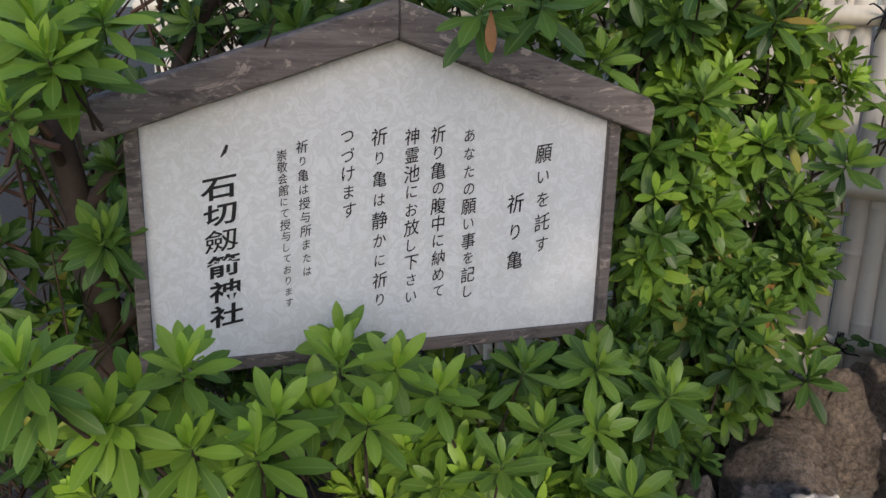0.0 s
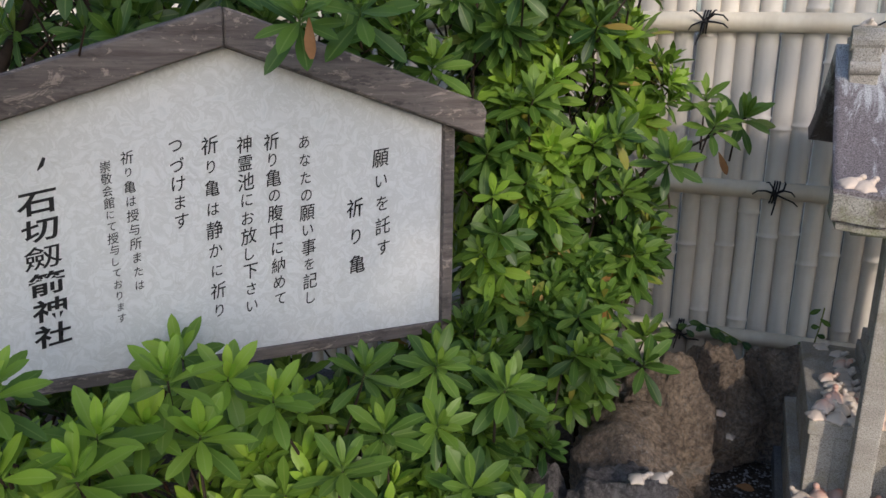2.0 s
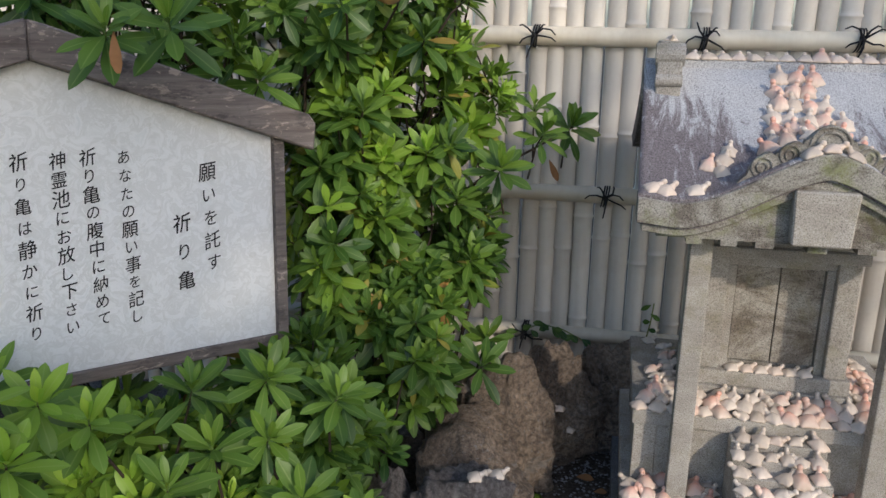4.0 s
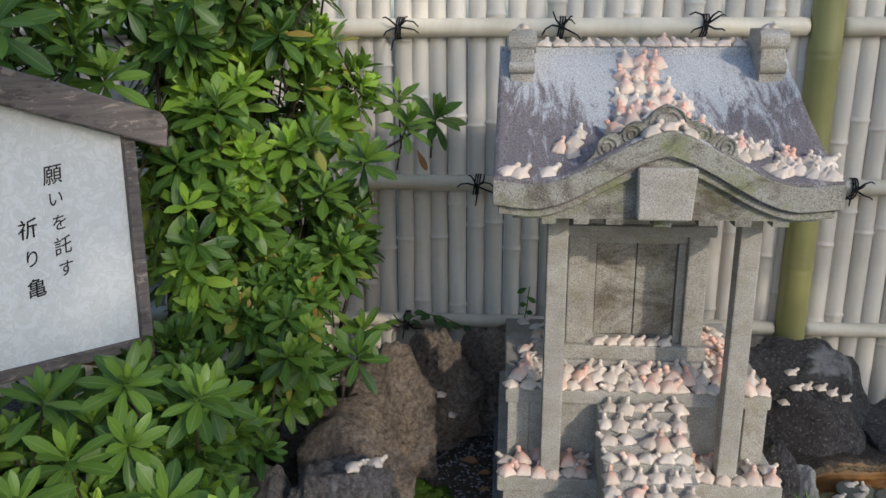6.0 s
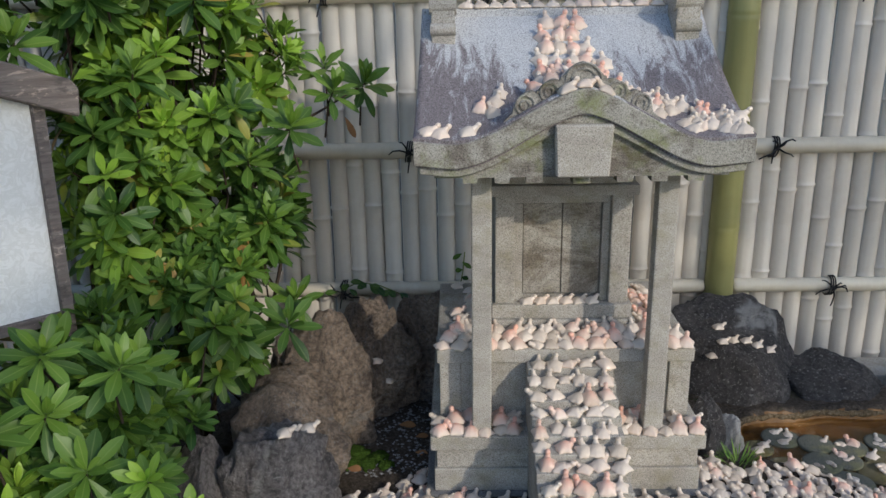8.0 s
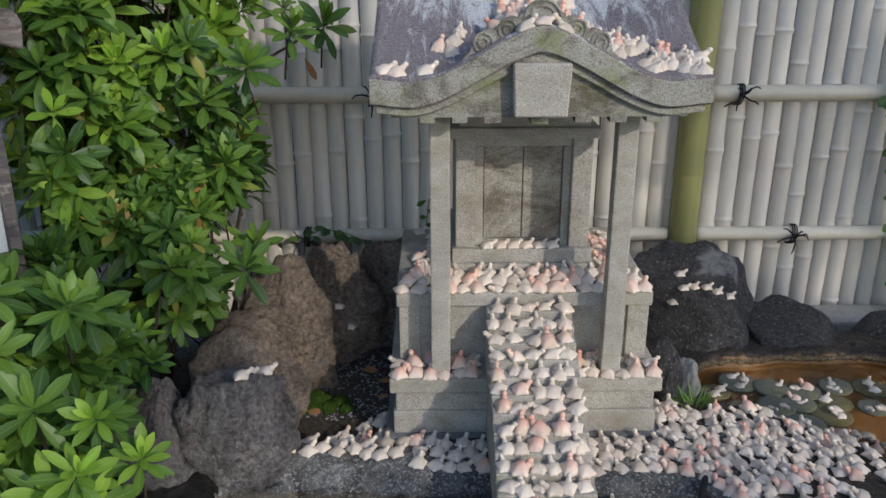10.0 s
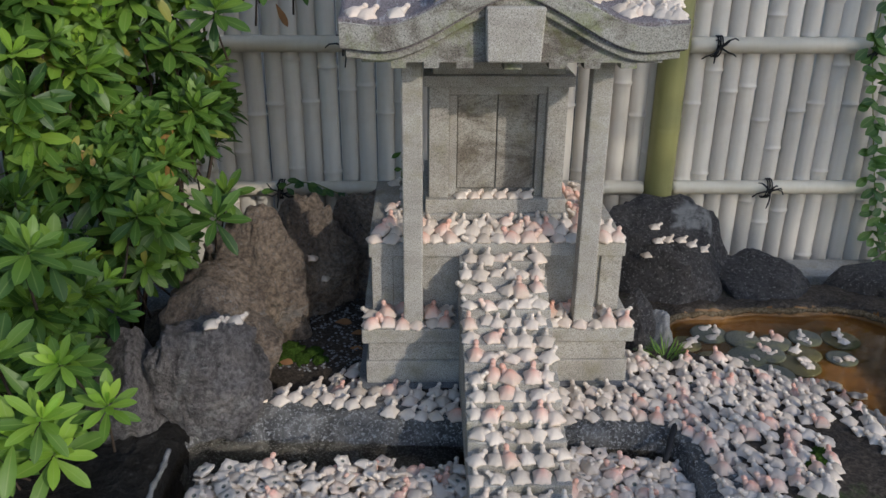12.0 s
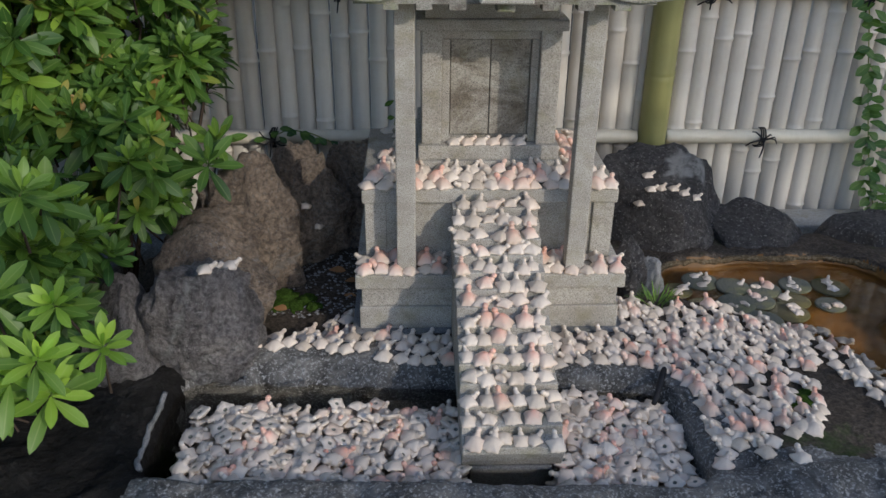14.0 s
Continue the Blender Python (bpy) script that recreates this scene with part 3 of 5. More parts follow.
def gable_panel():
    """The flat panel under the curve with square teeth along its lower edge."""
    hw = 0.255
    n = 48
    up = [(CX + hw * (2 * i / n - 1), EAVE + arch(hw * (2 * i / n - 1)) * 0.96 - 0.057) for i in range(n + 1)]
    low = [(CX + hw, 0.840)]
    for a, b in reversed(TABS):
        if abs(a) < hw and abs(b) < hw:
            low += [(CX + b, 0.840), (CX + b, 0.830), (CX + a, 0.830), (CX + a, 0.840)]
    low.append((CX - hw, 0.840))
    return prism(bmesh.new(), up + low, -0.060, -0.03, 0.0)


spart("gable_panel", gable_panel(), STONE_WARM)
bm = bmesh.new()
prism(bm, [(CX - 0.046, 0.844), (CX + 0.044, 0.844), (CX + 0.049, 0.934), (CX - 0.050, 0.934)], -0.088, -0.05, 0.003)
spart("name_plaque", bm, STONE, "blank square stone plaque")
sbox("plaque_foot", 0.016, -0.066, -0.03, 0.828, 0.846, STONE_WARM)
sbox("eave_beam", 0.235, -0.045, 0.05, 0.846, 0.862, STONE, cx=0.0)
for s in (-1, 1):
    sbox("side_beam", 0.02, 0.02, 0.60, 0.848, 0.885, STONE, cx=s * 0.20)
sbox("ridge_cap", 0.282, 0.284, 0.316, 1.088, 1.115, ROOF, bevel=0.004)


def ridge_end(s):
    bm = bmesh.new()
    box(bm, -0.0235, 0.0235, -0.062, 0.06, 1.00, 1.128, 0.004)
    box(bm, -0.026, 0.026, -0.070, 0.06, 1.022, 1.044, 0.003)
    tube(bm, [(-0.025, -0.060, 1.078), (0.025, -0.060, 1.078)], 0.012, 14)
    tube(bm, [(-0.027, -0.046, 1.126), (0.027, -0.046, 1.126)], 0.021, 16)
    box(bm, -0.021, 0.021, -0.045, 0.04, 1.125, 1.150, 0.004)
    bmesh.ops.translate(bm, verts=bm.verts, vec=(CX + s * 0.240, 0.272, 0))
    spart("ridge_end", bm, STONE, "scrolled stone block closing the ridge")


ridge_end(-1)
ridge_end(1)


def ornament():
    """Carved scrolls standing on the gable's curve."""
    y0, y1 = -0.052, -0.036
    bm = bmesh.new()
    base = lambda u: EAVE + arch(u) - 0.004
    n = 40
    prof = lambda u: base(u) + 0.012 + 0.030 * max(0.0, 1 - (u / 0.040) ** 2) ** 0.5 + (0.020 * max(0.0, 1 - ((abs(u) - 0.058) / 0.022) ** 2) ** 0.5) + (0.022 * max(0.0, 1 - ((abs(u) - 0.098) / 0.021) ** 2) ** 0.5)
    us = [-0.150 + 0.30 * i / (3 * n) for i in range(3 * n + 1)]
    fade = lambda u: 1 - smoothstep(0.118, 0.150, abs(u))
    up = [(CX + u, base(u) + (prof(u) - base(u)) * max(0.15, fade(u))) for u in us]
    dn = [(CX + u, base(u) - 0.006) for u in reversed(us)]
    prism(bm, up + dn, y0, y1, 0.0)
    for u, r in ((0, 0.030), (0, 0.021), (-0.058, 0.015), (0.058, 0.015), (-0.098, 0.016), (0.098, 0.016), (-0.098, 0.008), (0.098, 0.008), (-0.058, 0.007), (0.058, 0.007)):
        zc = base(u) + (0.010 if u == 0 else 0.014)
        arc = [(CX + u + r * math.cos(a), y0 - 0.001, zc + r * math.sin(a)) for a in [math.pi * (-0.25 + 1.75 * i / 14) if u else math.pi * i / 14 for i in range(15)]]
        tube(bm, arc, 0.0022, 6)
    spart("scroll_ornament", bm, STONE_WARM, "carved scroll relief on the gable")


ornament()

# stair that runs from the upper plinth down over the pond
STAIR_X, STAIR_HW = 0.519, 0.085
STEPS, RUN = 14, 0.0335
stair = empty("stone_stair", (STAIR_X, -0.18, 0.17), "narrow grey granite stair crossing the pond", "stair")
STEP_TOPS = []
bm = bmesh.new()
y_top, z_top, z_end = 0.056, 0.432, 0.194
rise = (z_top - z_end) / (STEPS - 1)
outline = [(y_top, z_top)]
y, z = y_top, z_top
for i in range(STEPS):
    STEP_TOPS.append((y - RUN / 2, z))
    y -= RUN
    outline.append((y, z))
    if i < STEPS - 1:
        z -= rise
        outline.append((y, z))
outline += [(y, z - 0.012), (y + 0.018, z - 0.05), (-0.20, 0.165), (-0.02, 0.174), (y_top, 0.30)]
prism(bm, outline, -STAIR_HW, STAIR_HW, 0.0015)
for v in bm.verts:
    v.co = Vector((v.co.y, v.co.x, v.co.z)) + Vector((STAIR_X, 0, 0)) - Vector((STAIR_X, -0.18, 0.17))
bmesh.ops.recalc_face_normals(bm, faces=bm.faces)
part("stair_flight", bm, STONE, stair)
part("stair_foot", box(bmesh.new(), -0.07, 0.07, -0.215, -0.14, -0.12, -0.03, 0.003), STONE_DARK, stair)

# ---- ceramic turtle figurines ----


def turtle_mesh(name, pink, mat, seed):
    """A glazed turtle: domed back, four pointed flippers, a neck with a ball head, a shallow opening in its flat belly.
    """
    r = random.Random(seed)
    bm = bmesh.new()
    blush, wash_shade, hole_shade = (bm.verts.layers.float.new(k) for k in ("blush", "wash_shade", "hole_shade"))
    n = 28
    fins = [(sx * radians(a + r.uniform(-6, 6)), ln * r.uniform(0.85, 1.12), w) for sx in (-1, 1) for a, ln, w in ((58, 0.46, 0.26), (136, 0.40, 0.25))]
    fins.append((math.pi, 0.14, 0.2))
    tall = 0.55 + 0.45 * pink if pink else 0.0
    lean = r.uniform(-0.08, 0.08)

    def reach(t):
        k = 1.0
        for c, ln, w in fins:
            d = math.atan2(math.sin(t - c), math.cos(t - c))
            k += ln * math.exp(-(abs(d) / w) ** 1.5)
        return 0.0140 * k * (1.0 - 0.05 * math.cos(t))

    height = 0.0104 + 0.004 * tall
    rings = []
    for f in (0.0, 0.28, 0.52, 0.74, 0.90, 1.0):
        ring = []
        for i in range(n):
            t = math.tau * i / n
            q = reach(t)
            soft = 0.0140 + (q - 0.0140) * smoothstep(0.58, 1.0, f)
            x, y = f * soft * math.sin(t), f * soft * math.cos(t)
            z = height * (1 - min(1.0, f) ** 2.5) ** 0.9 + 0.0022
            z += 0.0012 * smoothstep(-0.004, 0.012, y) * (1 - f)
            v = bm.verts.new((x, y + 0.0025 * (1 - f), z))
            v[blush] = pink * min(1.0, 1.0 * (1 - f) + 0.12)
            v[wash_shade] = (1 - f) ** 0.6 * 0.9
            ring.append(v)
            if f == 0.0:
                break
        rings.append(ring)
    for f, z, hl in ((0.97, 0.0, 0.0), (0.34, 0.0006, 0.0), (0.29, 0.0010, 0.7), (0.24, 0.0045, 1.0)):
        ring = []
        for i in range(n):
            t = math.tau * i / n
            q = reach(t) if f > 0.5 else 0.0125
            v = bm.verts.new((f * q * math.sin(t), f * q * math.cos(t), z))
            v[hole_shade] = hl
            ring.append(v)
        rings.append(ring)
    for i in range(n):
        bm.faces.new((rings[0][0], rings[1][(i + 1) % n], rings[1][i]))
    for a, b in zip(rings[1:], rings[2:]):
        for i in range(n):
            bm.faces.new((a[i], a[(i + 1) % n], b[(i + 1) % n], b[i]))
    bm.faces.new(rings[-1][::-1])
    # neck and head
    top = Vector((lean * 0.03, 0.0180 - 0.003 * tall, 0.0112 + 0.0052 * tall))
    g = bmesh.new()
    gb, gw = g.verts.layers.float.new("blush"), g.verts.layers.float.new("wash_shade")
    tube(g, [(0, 0.006, 0.0035), (0, 0.0105, 0.0068 + 0.003 * tall), (lean * 0.02, 0.0145 - 0.0015 * tall, 0.0092 + 0.0038 * tall), top], [0.0076, 0.0062, 0.0046, 0.0036], 10)
    h = bmesh.new()
    bmesh.ops.create_uvsphere(h, u_segments=10, v_segments=7, radius=0.0047 + 0.0005 * r.random())
    bmesh.ops.scale(h, vec=(0.95, 1.1, 0.98), verts=h.verts)
    merge(g, h, Matrix.Translation(top + Vector((0, 0.0008, 0.0012))))
    for v in g.verts:
        v[gb], v[gw] = pink * min(1.0, 0.55 + 40 * max(0.0, v.co.z - 0.010)), 0.15
    merge(bm, g)
    bmesh.ops.recalc_face_normals(bm, faces=bm.faces)
    me = bpy.data.meshes.new(name)
    bm.to_mesh(me)
    bm.free()
    me.materials.append(mat)
    me.polygons.foreach_set("use_smooth", [True] * len(me.polygons))
    return me


WHITE = [turtle_mesh("turtle_figurine", 0.0, GLAZE, s) for s in range(4)]
PINK = [turtle_mesh("turtle_figurine", p, GLAZE, 10 + s) for s, p in enumerate((1.0, 0.8, 0.55))]
WHITE_LABEL = "small off-white ceramic turtle figurine"
PINK_LABEL = "coral-backed ceramic turtle figurine"


def turtle(x, y, z, yaw=0.0, pink=False, scale=1.0, tip=0.0, roll=0.0, where=""):
    me = rng.choice(PINK if pink else WHITE)
    scale *= 1.12 if pink else 1.0
    ob = new("turtle_figurine", me)
    ob.matrix_basis = pose(x, y, z, tip, roll, yaw) @ Matrix.Scale(scale, 4)
    tagged(ob, (PINK_LABEL if pink else WHITE_LABEL) + where, "figurine", "ceramic turtles")
    return ob


# rows on the stair, heads towards the shrine
for i, (y, z) in enumerate(STEP_TOPS):
    n = rng.choice((5, 6, 6))
    for j in range(n):
        u = -STAIR_HW + 0.017 + (2 * STAIR_HW - 0.034) * j / (n - 1) + rng.uniform(-0.006, 0.006)
        odd = rng.random() < 0.38
        turtle(STAIR_X + u, y + rng.uniform(-0.012, 0.007), z + 0.0005, rng.uniform(40, 110) * rng.choice((-1, 1)) if odd else rng.gauss(0, 14), rng.random() < 0.14,
               rng.uniform(0.86, 1.14), rng.uniform(8, 22) if not odd else rng.uniform(0, 6), where=" on a stair tread")

# lower plinth, round the pillars
for s in (-1, 1):
    for row, y in enumerate((0.003, 0.032, 0.058)):
        for j in range(6 - row // 2):
            u = 0.105 + 0.030 * j + rng.uniform(-0.004, 0.004)
            if abs(u - 0.171) < 0.034 and y > -0.01 and row < 2 and abs(u - 0.171) < 0.03:
                if row == 0:
                    turtle(CX + s * u, -0.004, 0.302, rng.uniform(-40, 40), rng.random() < 0.5, rng.uniform(0.9, 1.05), where=" on the lower plinth")
                continue
            turtle(CX + s * u, y + rng.uniform(-0.003, 0.003), 0.302 + (0.006 if row == 1 else 0.0), rng.gauss(0, 55), rng.random() < (0.75 if s < 0 else 0.35), rng.uniform(0.92, 1.12), where=" on the lower plinth")
# upper plinth, two to three deep
for row, y in enumerate((0.072, 0.094, 0.114)):
    for j in range(17 - row):
        u = -0.245 + 0.0305 * j + rng.uniform(-0.005, 0.005) + 0.012 * row
        if abs(u) > 0.25:
            continue
        turtle(CX + u, y, 0.458 + 0.009 * row, rng.gauss(0, 50), rng.random() < 0.38, rng.uniform(0.92, 1.2), 8 * row, where=" on the upper plinth")
for s in (-1, 1):
    for j in range(9):
        for q in range(2):
            turtle(CX + s * (0.185 + 0.030 * q + rng.uniform(-0.005, 0.005)), 0.145 + 0.03 * j + rng.uniform(-0.006, 0.006), 0.458 + 0.004 * q, rng.uniform(40, 130) * s, rng.random() < 0.4, rng.uniform(0.9, 1.1), where=" beside the small stone house")
            if j > 3 and s < 0:
                break
for j in range(6):
    turtle(CX - 0.072 + 0.027 * j, 0.153, 0.522, -70 + rng.uniform(-15, 15), False, 0.95, where=" on the door sill")
# ridge and roof
for j in range(14):
    turtle(CX - 0.195 + 0.030 * j + rng.uniform(-0.003, 0.003), 0.297, 1.115, rng.choice((0, 0, 0, 20, -75)) + rng.uniform(-15, 15), j in (8,), rng.uniform(0.98, 1.12), where=" on the roof ridge")
for s in (-1, 1):
    turtle(CX + s * 0.240, 0.255, 1.150, 180 + rng.uniform(-25, 25), False, 0.85, where=" on a ridge end block")


def on_roof(u, y, yaw, pink, sc=1.0):
    z = roof_z(u, y)
    sl = math.degrees(math.atan2(roof_z(u, y + 0.01) - roof_z(u, y - 0.01), 0.02))
    sx = math.degrees(math.atan2(roof_z(u + 0.01, y) - roof_z(u - 0.01, y), 0.02))
    ob = turtle(CX + u, y, z - 0.001, 0, pink, sc, where=" on the shrine roof")
    ob.matrix_basis = pose(CX + u, y, z - 0.0015, sl, -sx, 0) @ pose(0, 0, 0, 0, 0, yaw) @ Matrix.Scale(sc, 4)


for u, y, yaw, pk in ((-0.265, -0.045, -60, 0), (-0.245, -0.050, -50, 0), (-0.195, -0.04, -80, 0), (-0.172, 0.035, -20, 1), (-0.146, 0.05, -30, 0), (-0.150, 0.02, 10, 0), (-0.135, 0.075, -15, 0),
                      (-0.028, -0.065, -80, 0), (0.0, -0.066, -85, 0), (0.036, -0.066, 70, 0)):
    on_roof(u, y, yaw, bool(pk), rng.uniform(0.9, 1.1))
for row in range(7):
    for j in range((6, 6, 5, 5, 4, 3, 3)[row]):
        on_roof(-0.066 + 0.006 * row + 0.028 * j + rng.uniform(-0.006, 0.006), 0.055 + 0.034 * row + rng.uniform(-0.006, 0.006), rng.uniform(-35, 35), rng.random() < (0.85 if row > 4 else 0.4), rng.uniform(1.0, 1.2))
for j in range(46):
    a = rng.random()
    on_roof(0.075 + 0.195 * a + rng.uniform(-0.02, 0.02), 0.055 - 0.105 * a + rng.uniform(-0.02, 0.04), rng.uniform(-70, 30), rng.random() < 0.15, rng.uniform(0.85, 1.05))

# ---- rocks ----


def rock(name, c, r, mat, seed, rough=0.16, flat=0.0, slope=0.0, turn=0.0, label="", facets=9, pale=None, seam=None):
    """A boulder: a fine ball cut by a few planes, with uneven broken faces."""
    q = random.Random(seed)
    bm = bmesh.new()
    bmesh.ops.create_icosphere(bm, subdivisions=5, radius=1.0)
    planes = []
    for _ in range(facets):
        planes.append((Vector((q.uniform(-1, 1), q.uniform(-1, 1), q.uniform(-0.4, 1))).normalized(), q.uniform(0.60, 0.86)))
    if flat:
        planes.append((Vector((q.uniform(-0.12, 0.12), q.uniform(-0.12, 0.12) - slope, 1)).normalized(), flat))
    off = Vector((seed * 3.1, seed * 1.7, 0))
    lp = bm.verts.layers.float.new("pale")
    for v in bm.verts:
        p = v.co.copy()
        for n, d in planes:
            e = p.dot(n) - d
            if e > 0:
                p -= n * e * 0.97
        nz = noise.fractal(p * 1.6 + off, 0.75, 2.1, 7) + 0.25 * noise.ridged_multi_fractal(p * 2.2 + off, 0.9, 2.2, 5, 1.0, 2.0) - 0.25
        p *= 1.16 + rough * nz + 0.35 * rough * noise.fractal(p * 7.0 + off, 0.8, 2.1, 5)
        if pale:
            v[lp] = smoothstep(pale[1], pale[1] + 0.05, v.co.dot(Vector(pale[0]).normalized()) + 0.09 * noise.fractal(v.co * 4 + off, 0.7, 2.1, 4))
        if seam:
            e = abs(v.co.dot(Vector(seam[0]).normalized()) - seam[1] - 0.05 * noise.noise(v.co * 3 + off))
            v[lp] = max(v[lp], 0.7 * smoothstep(0.06, 0.02, e))
            p *= 1 - 0.05 * smoothstep(0.07, 0.0, e)
        v.co = Vector((p.x * r[0], p.y * r[1], p.z * r[2]))
    ob = part(name, bm, mat, None, "", True)
    ob.matrix_basis = pose(*c, 0, 0, turn)
    return tagged(ob, label, "rock", "rocks round the pond")


rock("rock", (-0.200, -0.10, 0.19), (0.068, 0.09, 0.130), ROCK_GREY, 3, facets=5, rough=0.14, label="upright pointed grey-brown rock")
rock("rock", (-0.058, -0.068, 0.232), (0.100, 0.085, 0.135), ROCK_GREY, 11, rough=0.2, seam=((-0.75, -0.25, 0.5), 0.55), label="dark slate-grey rounded rock carrying turtles", facets=5)
rock("rock", (-0.055, 0.05, 0.26), (0.110, 0.09, 0.100), ROCK_BROWN, 5, rough=0.12, label="brown rounded rock wedged between others")
rock("rock", (-0.075, 0.15, 0.285), (0.115, 0.085, 0.085), ROCK_BROWN, 8, rough=0.2, seam=((0.1, -0.3, 1.0), 0.25), label="tan-brown flat-topped rock beside others", flat=0.8)
rock("rock", (-0.015, 0.275, 0.245), (0.118, 0.11, 0.165), ROCK_BROWN, 15, rough=0.26, seam=((0.3, -0.5, 0.8), 0.42), label="tall rough brown boulder under the shrub")
rock("rock", (0.068, 0.45, 0.235), (0.115, 0.11, 0.18), ROCK_BROWN, 17, rough=0.28, label="tall dark boulder before the fence")
rock("rock", (0.20, 0.545, 0.21), (0.09, 0.08, 0.175), ROCK_BROWN, 19, rough=0.24, label="dark boulder behind the shrine base")
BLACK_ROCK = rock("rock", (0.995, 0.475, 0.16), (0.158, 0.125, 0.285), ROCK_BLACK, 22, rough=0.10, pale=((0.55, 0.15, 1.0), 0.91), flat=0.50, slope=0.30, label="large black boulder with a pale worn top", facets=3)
rock("rock", (1.262, 0.44, 0.11), (0.135, 0.10, 0.17), ROCK_BLACK, 23, rough=0.08, flat=0.52, slope=0.2, label="black flat-topped boulder beside the pool", facets=3)
rock("rock", (1.55, 0.44, 0.09), (0.14, 0.10, 0.20), ROCK_BLACK, 25, rough=0.08, flat=0.54, label="low black boulder beside the pool")
rock("rock", (1.50, 0.03, 0.14), (0.10, 0.13, 0.10), ROCK_GREY, 27, label="grey rock at the pool edge")
rock("rock", (1.45, -0.16, 0.12), (0.10, 0.10, 0.09), ROCK_BROWN, 29, label="mossy brown rock at the pool edge")
rock("rock", (0.835, 0.17, 0.19), (0.04, 0.05, 0.085), ROCK_BLACK, 31, label="small dark stone against the plinth")
rock("rock", (0.892, 0.16, 0.18), (0.035, 0.03, 0.075), STONE_DARK, 33, label="small pale grey upright stone")

# ---- wooden notice board ----
YAW = 47.67
SIGN_W, SIGN_H, SIGN_A = 0.7485, 0.3607, 0.1263
sign = empty("notice_board", (-0.4079, -0.1184, 0.6219), "weathered wooden notice board with a white panel and gabled top", "sign", rz=YAW)
sign.matrix_basis = pose(-0.4079, -0.1184, 0.6219, -2.0, 1.78, YAW)
# local x runs along the board, -y faces the viewer


def board_part(name, bm, mat, label=""):
    return part(name, bm, mat, sign, label)


bm = prism(bmesh.new(), [(-SIGN_W, 0), (0, 0), (0, SIGN_H), (-SIGN_W / 2, SIGN_H + SIGN_A), (-SIGN_W, SIGN_H)], 0.0, 0.012)
panel = board_part("panel", bm, PANEL, "white marbled panel with black lettering")
for x in (-SIGN_W - 0.0205, 0.0005):
    board_part("post", box(bmesh.new(), x, x + 0.020, -0.012, 0.030, -0.55 if x < -0.1 else -0.50, SIGN_H + 0.004, 0.002), WOOD)
board_part("bottom_rail", box(bmesh.new(), -SIGN_W - 0.0003, 0.0003, -0.008, 0.026, -0.020, 0.0002, 0.002), WOOD)
slope = SIGN_A / (SIGN_W / 2)
for s in (-1, 1):
    ov, th = 0.444, 0.059
    o = [(0, SIGN_A), (s * ov, SIGN_A - slope * ov), (s * (ov + 0.004), SIGN_A - slope * ov + th * 0.8), (s * (ov - 0.008), SIGN_A - slope * ov + th + 0.004), (0, SIGN_A + th * 0.98)]
    bm = prism(bmesh.new(), [(p, q) for p, q in o], -0.030, 0.055, 0.003)
    bmesh.ops.subdivide_edges(bm, edges=[e for e in bm.edges if e.calc_length() > 0.2], cuts=14)
    for v in bm.verts:
        k = Vector((v.co.x * 14, v.co.y * 30, v.co.z * 30 + 5 * s))
        v.co += Vector((0, 0.0012 * noise.noise(k), 0.0016 * noise.noise(k + Vector((9, 0, 0)))))
    if s < 0:
        bmesh.ops.translate(bm, verts=bm.verts, vec=(-0.0012, 0, 0))
    ob = board_part("gable_board", bm, WOOD, "flaking grey-brown gable board")
    ob.location = (-SIGN_W / 2, 0, SIGN_H)
board_part("cleat", box(bmesh.new(), -SIGN_W, 0, 0.0125, 0.028, 0.15, 0.19, 0.002), WOOD)

COLUMNS = (
    ("願いを託す", -0.1163, 0.3073, -0.1111, 0.1510, 0.034, 0.0002),
    ("祈り亀", -0.1635, 0.2247, -0.1606, 0.1260, 0.036, 0.0003),
    ("あなたの願い事を記し", -0.2494, 0.3396, -0.2446, 0.0770, 0.029, 0.0002),
    ("祈り亀の腹中に納めて", -0.3030, 0.3422, -0.2971, 0.0812, 0.029, 0.0002),
    ("神霊池にお放し下さい", -0.3460, 0.3394, -0.3443, 0.0752, 0.029, 0.0002),
    ("祈り亀は静かに祈り", -0.3990, 0.3402, -0.3972, 0.0747, 0.029, 0.0002),
    ("つづけます", -0.4497, 0.3411, -0.4469, 0.2261, 0.031, 0.0002),
    ("祈り亀は授与所または", -0.5190, 0.3269, -0.5143, 0.1312, 0.020, 0.0001),
    ("崇敬会館にて授与しております", -0.5497, 0.3148, -0.5438, 0.0823, 0.018, 0.0001),
    ("石切劔箭神社", -0.6435, 0.2680, -0.6402, 0.0700, 0.046, 0.0010, 0.80),
)


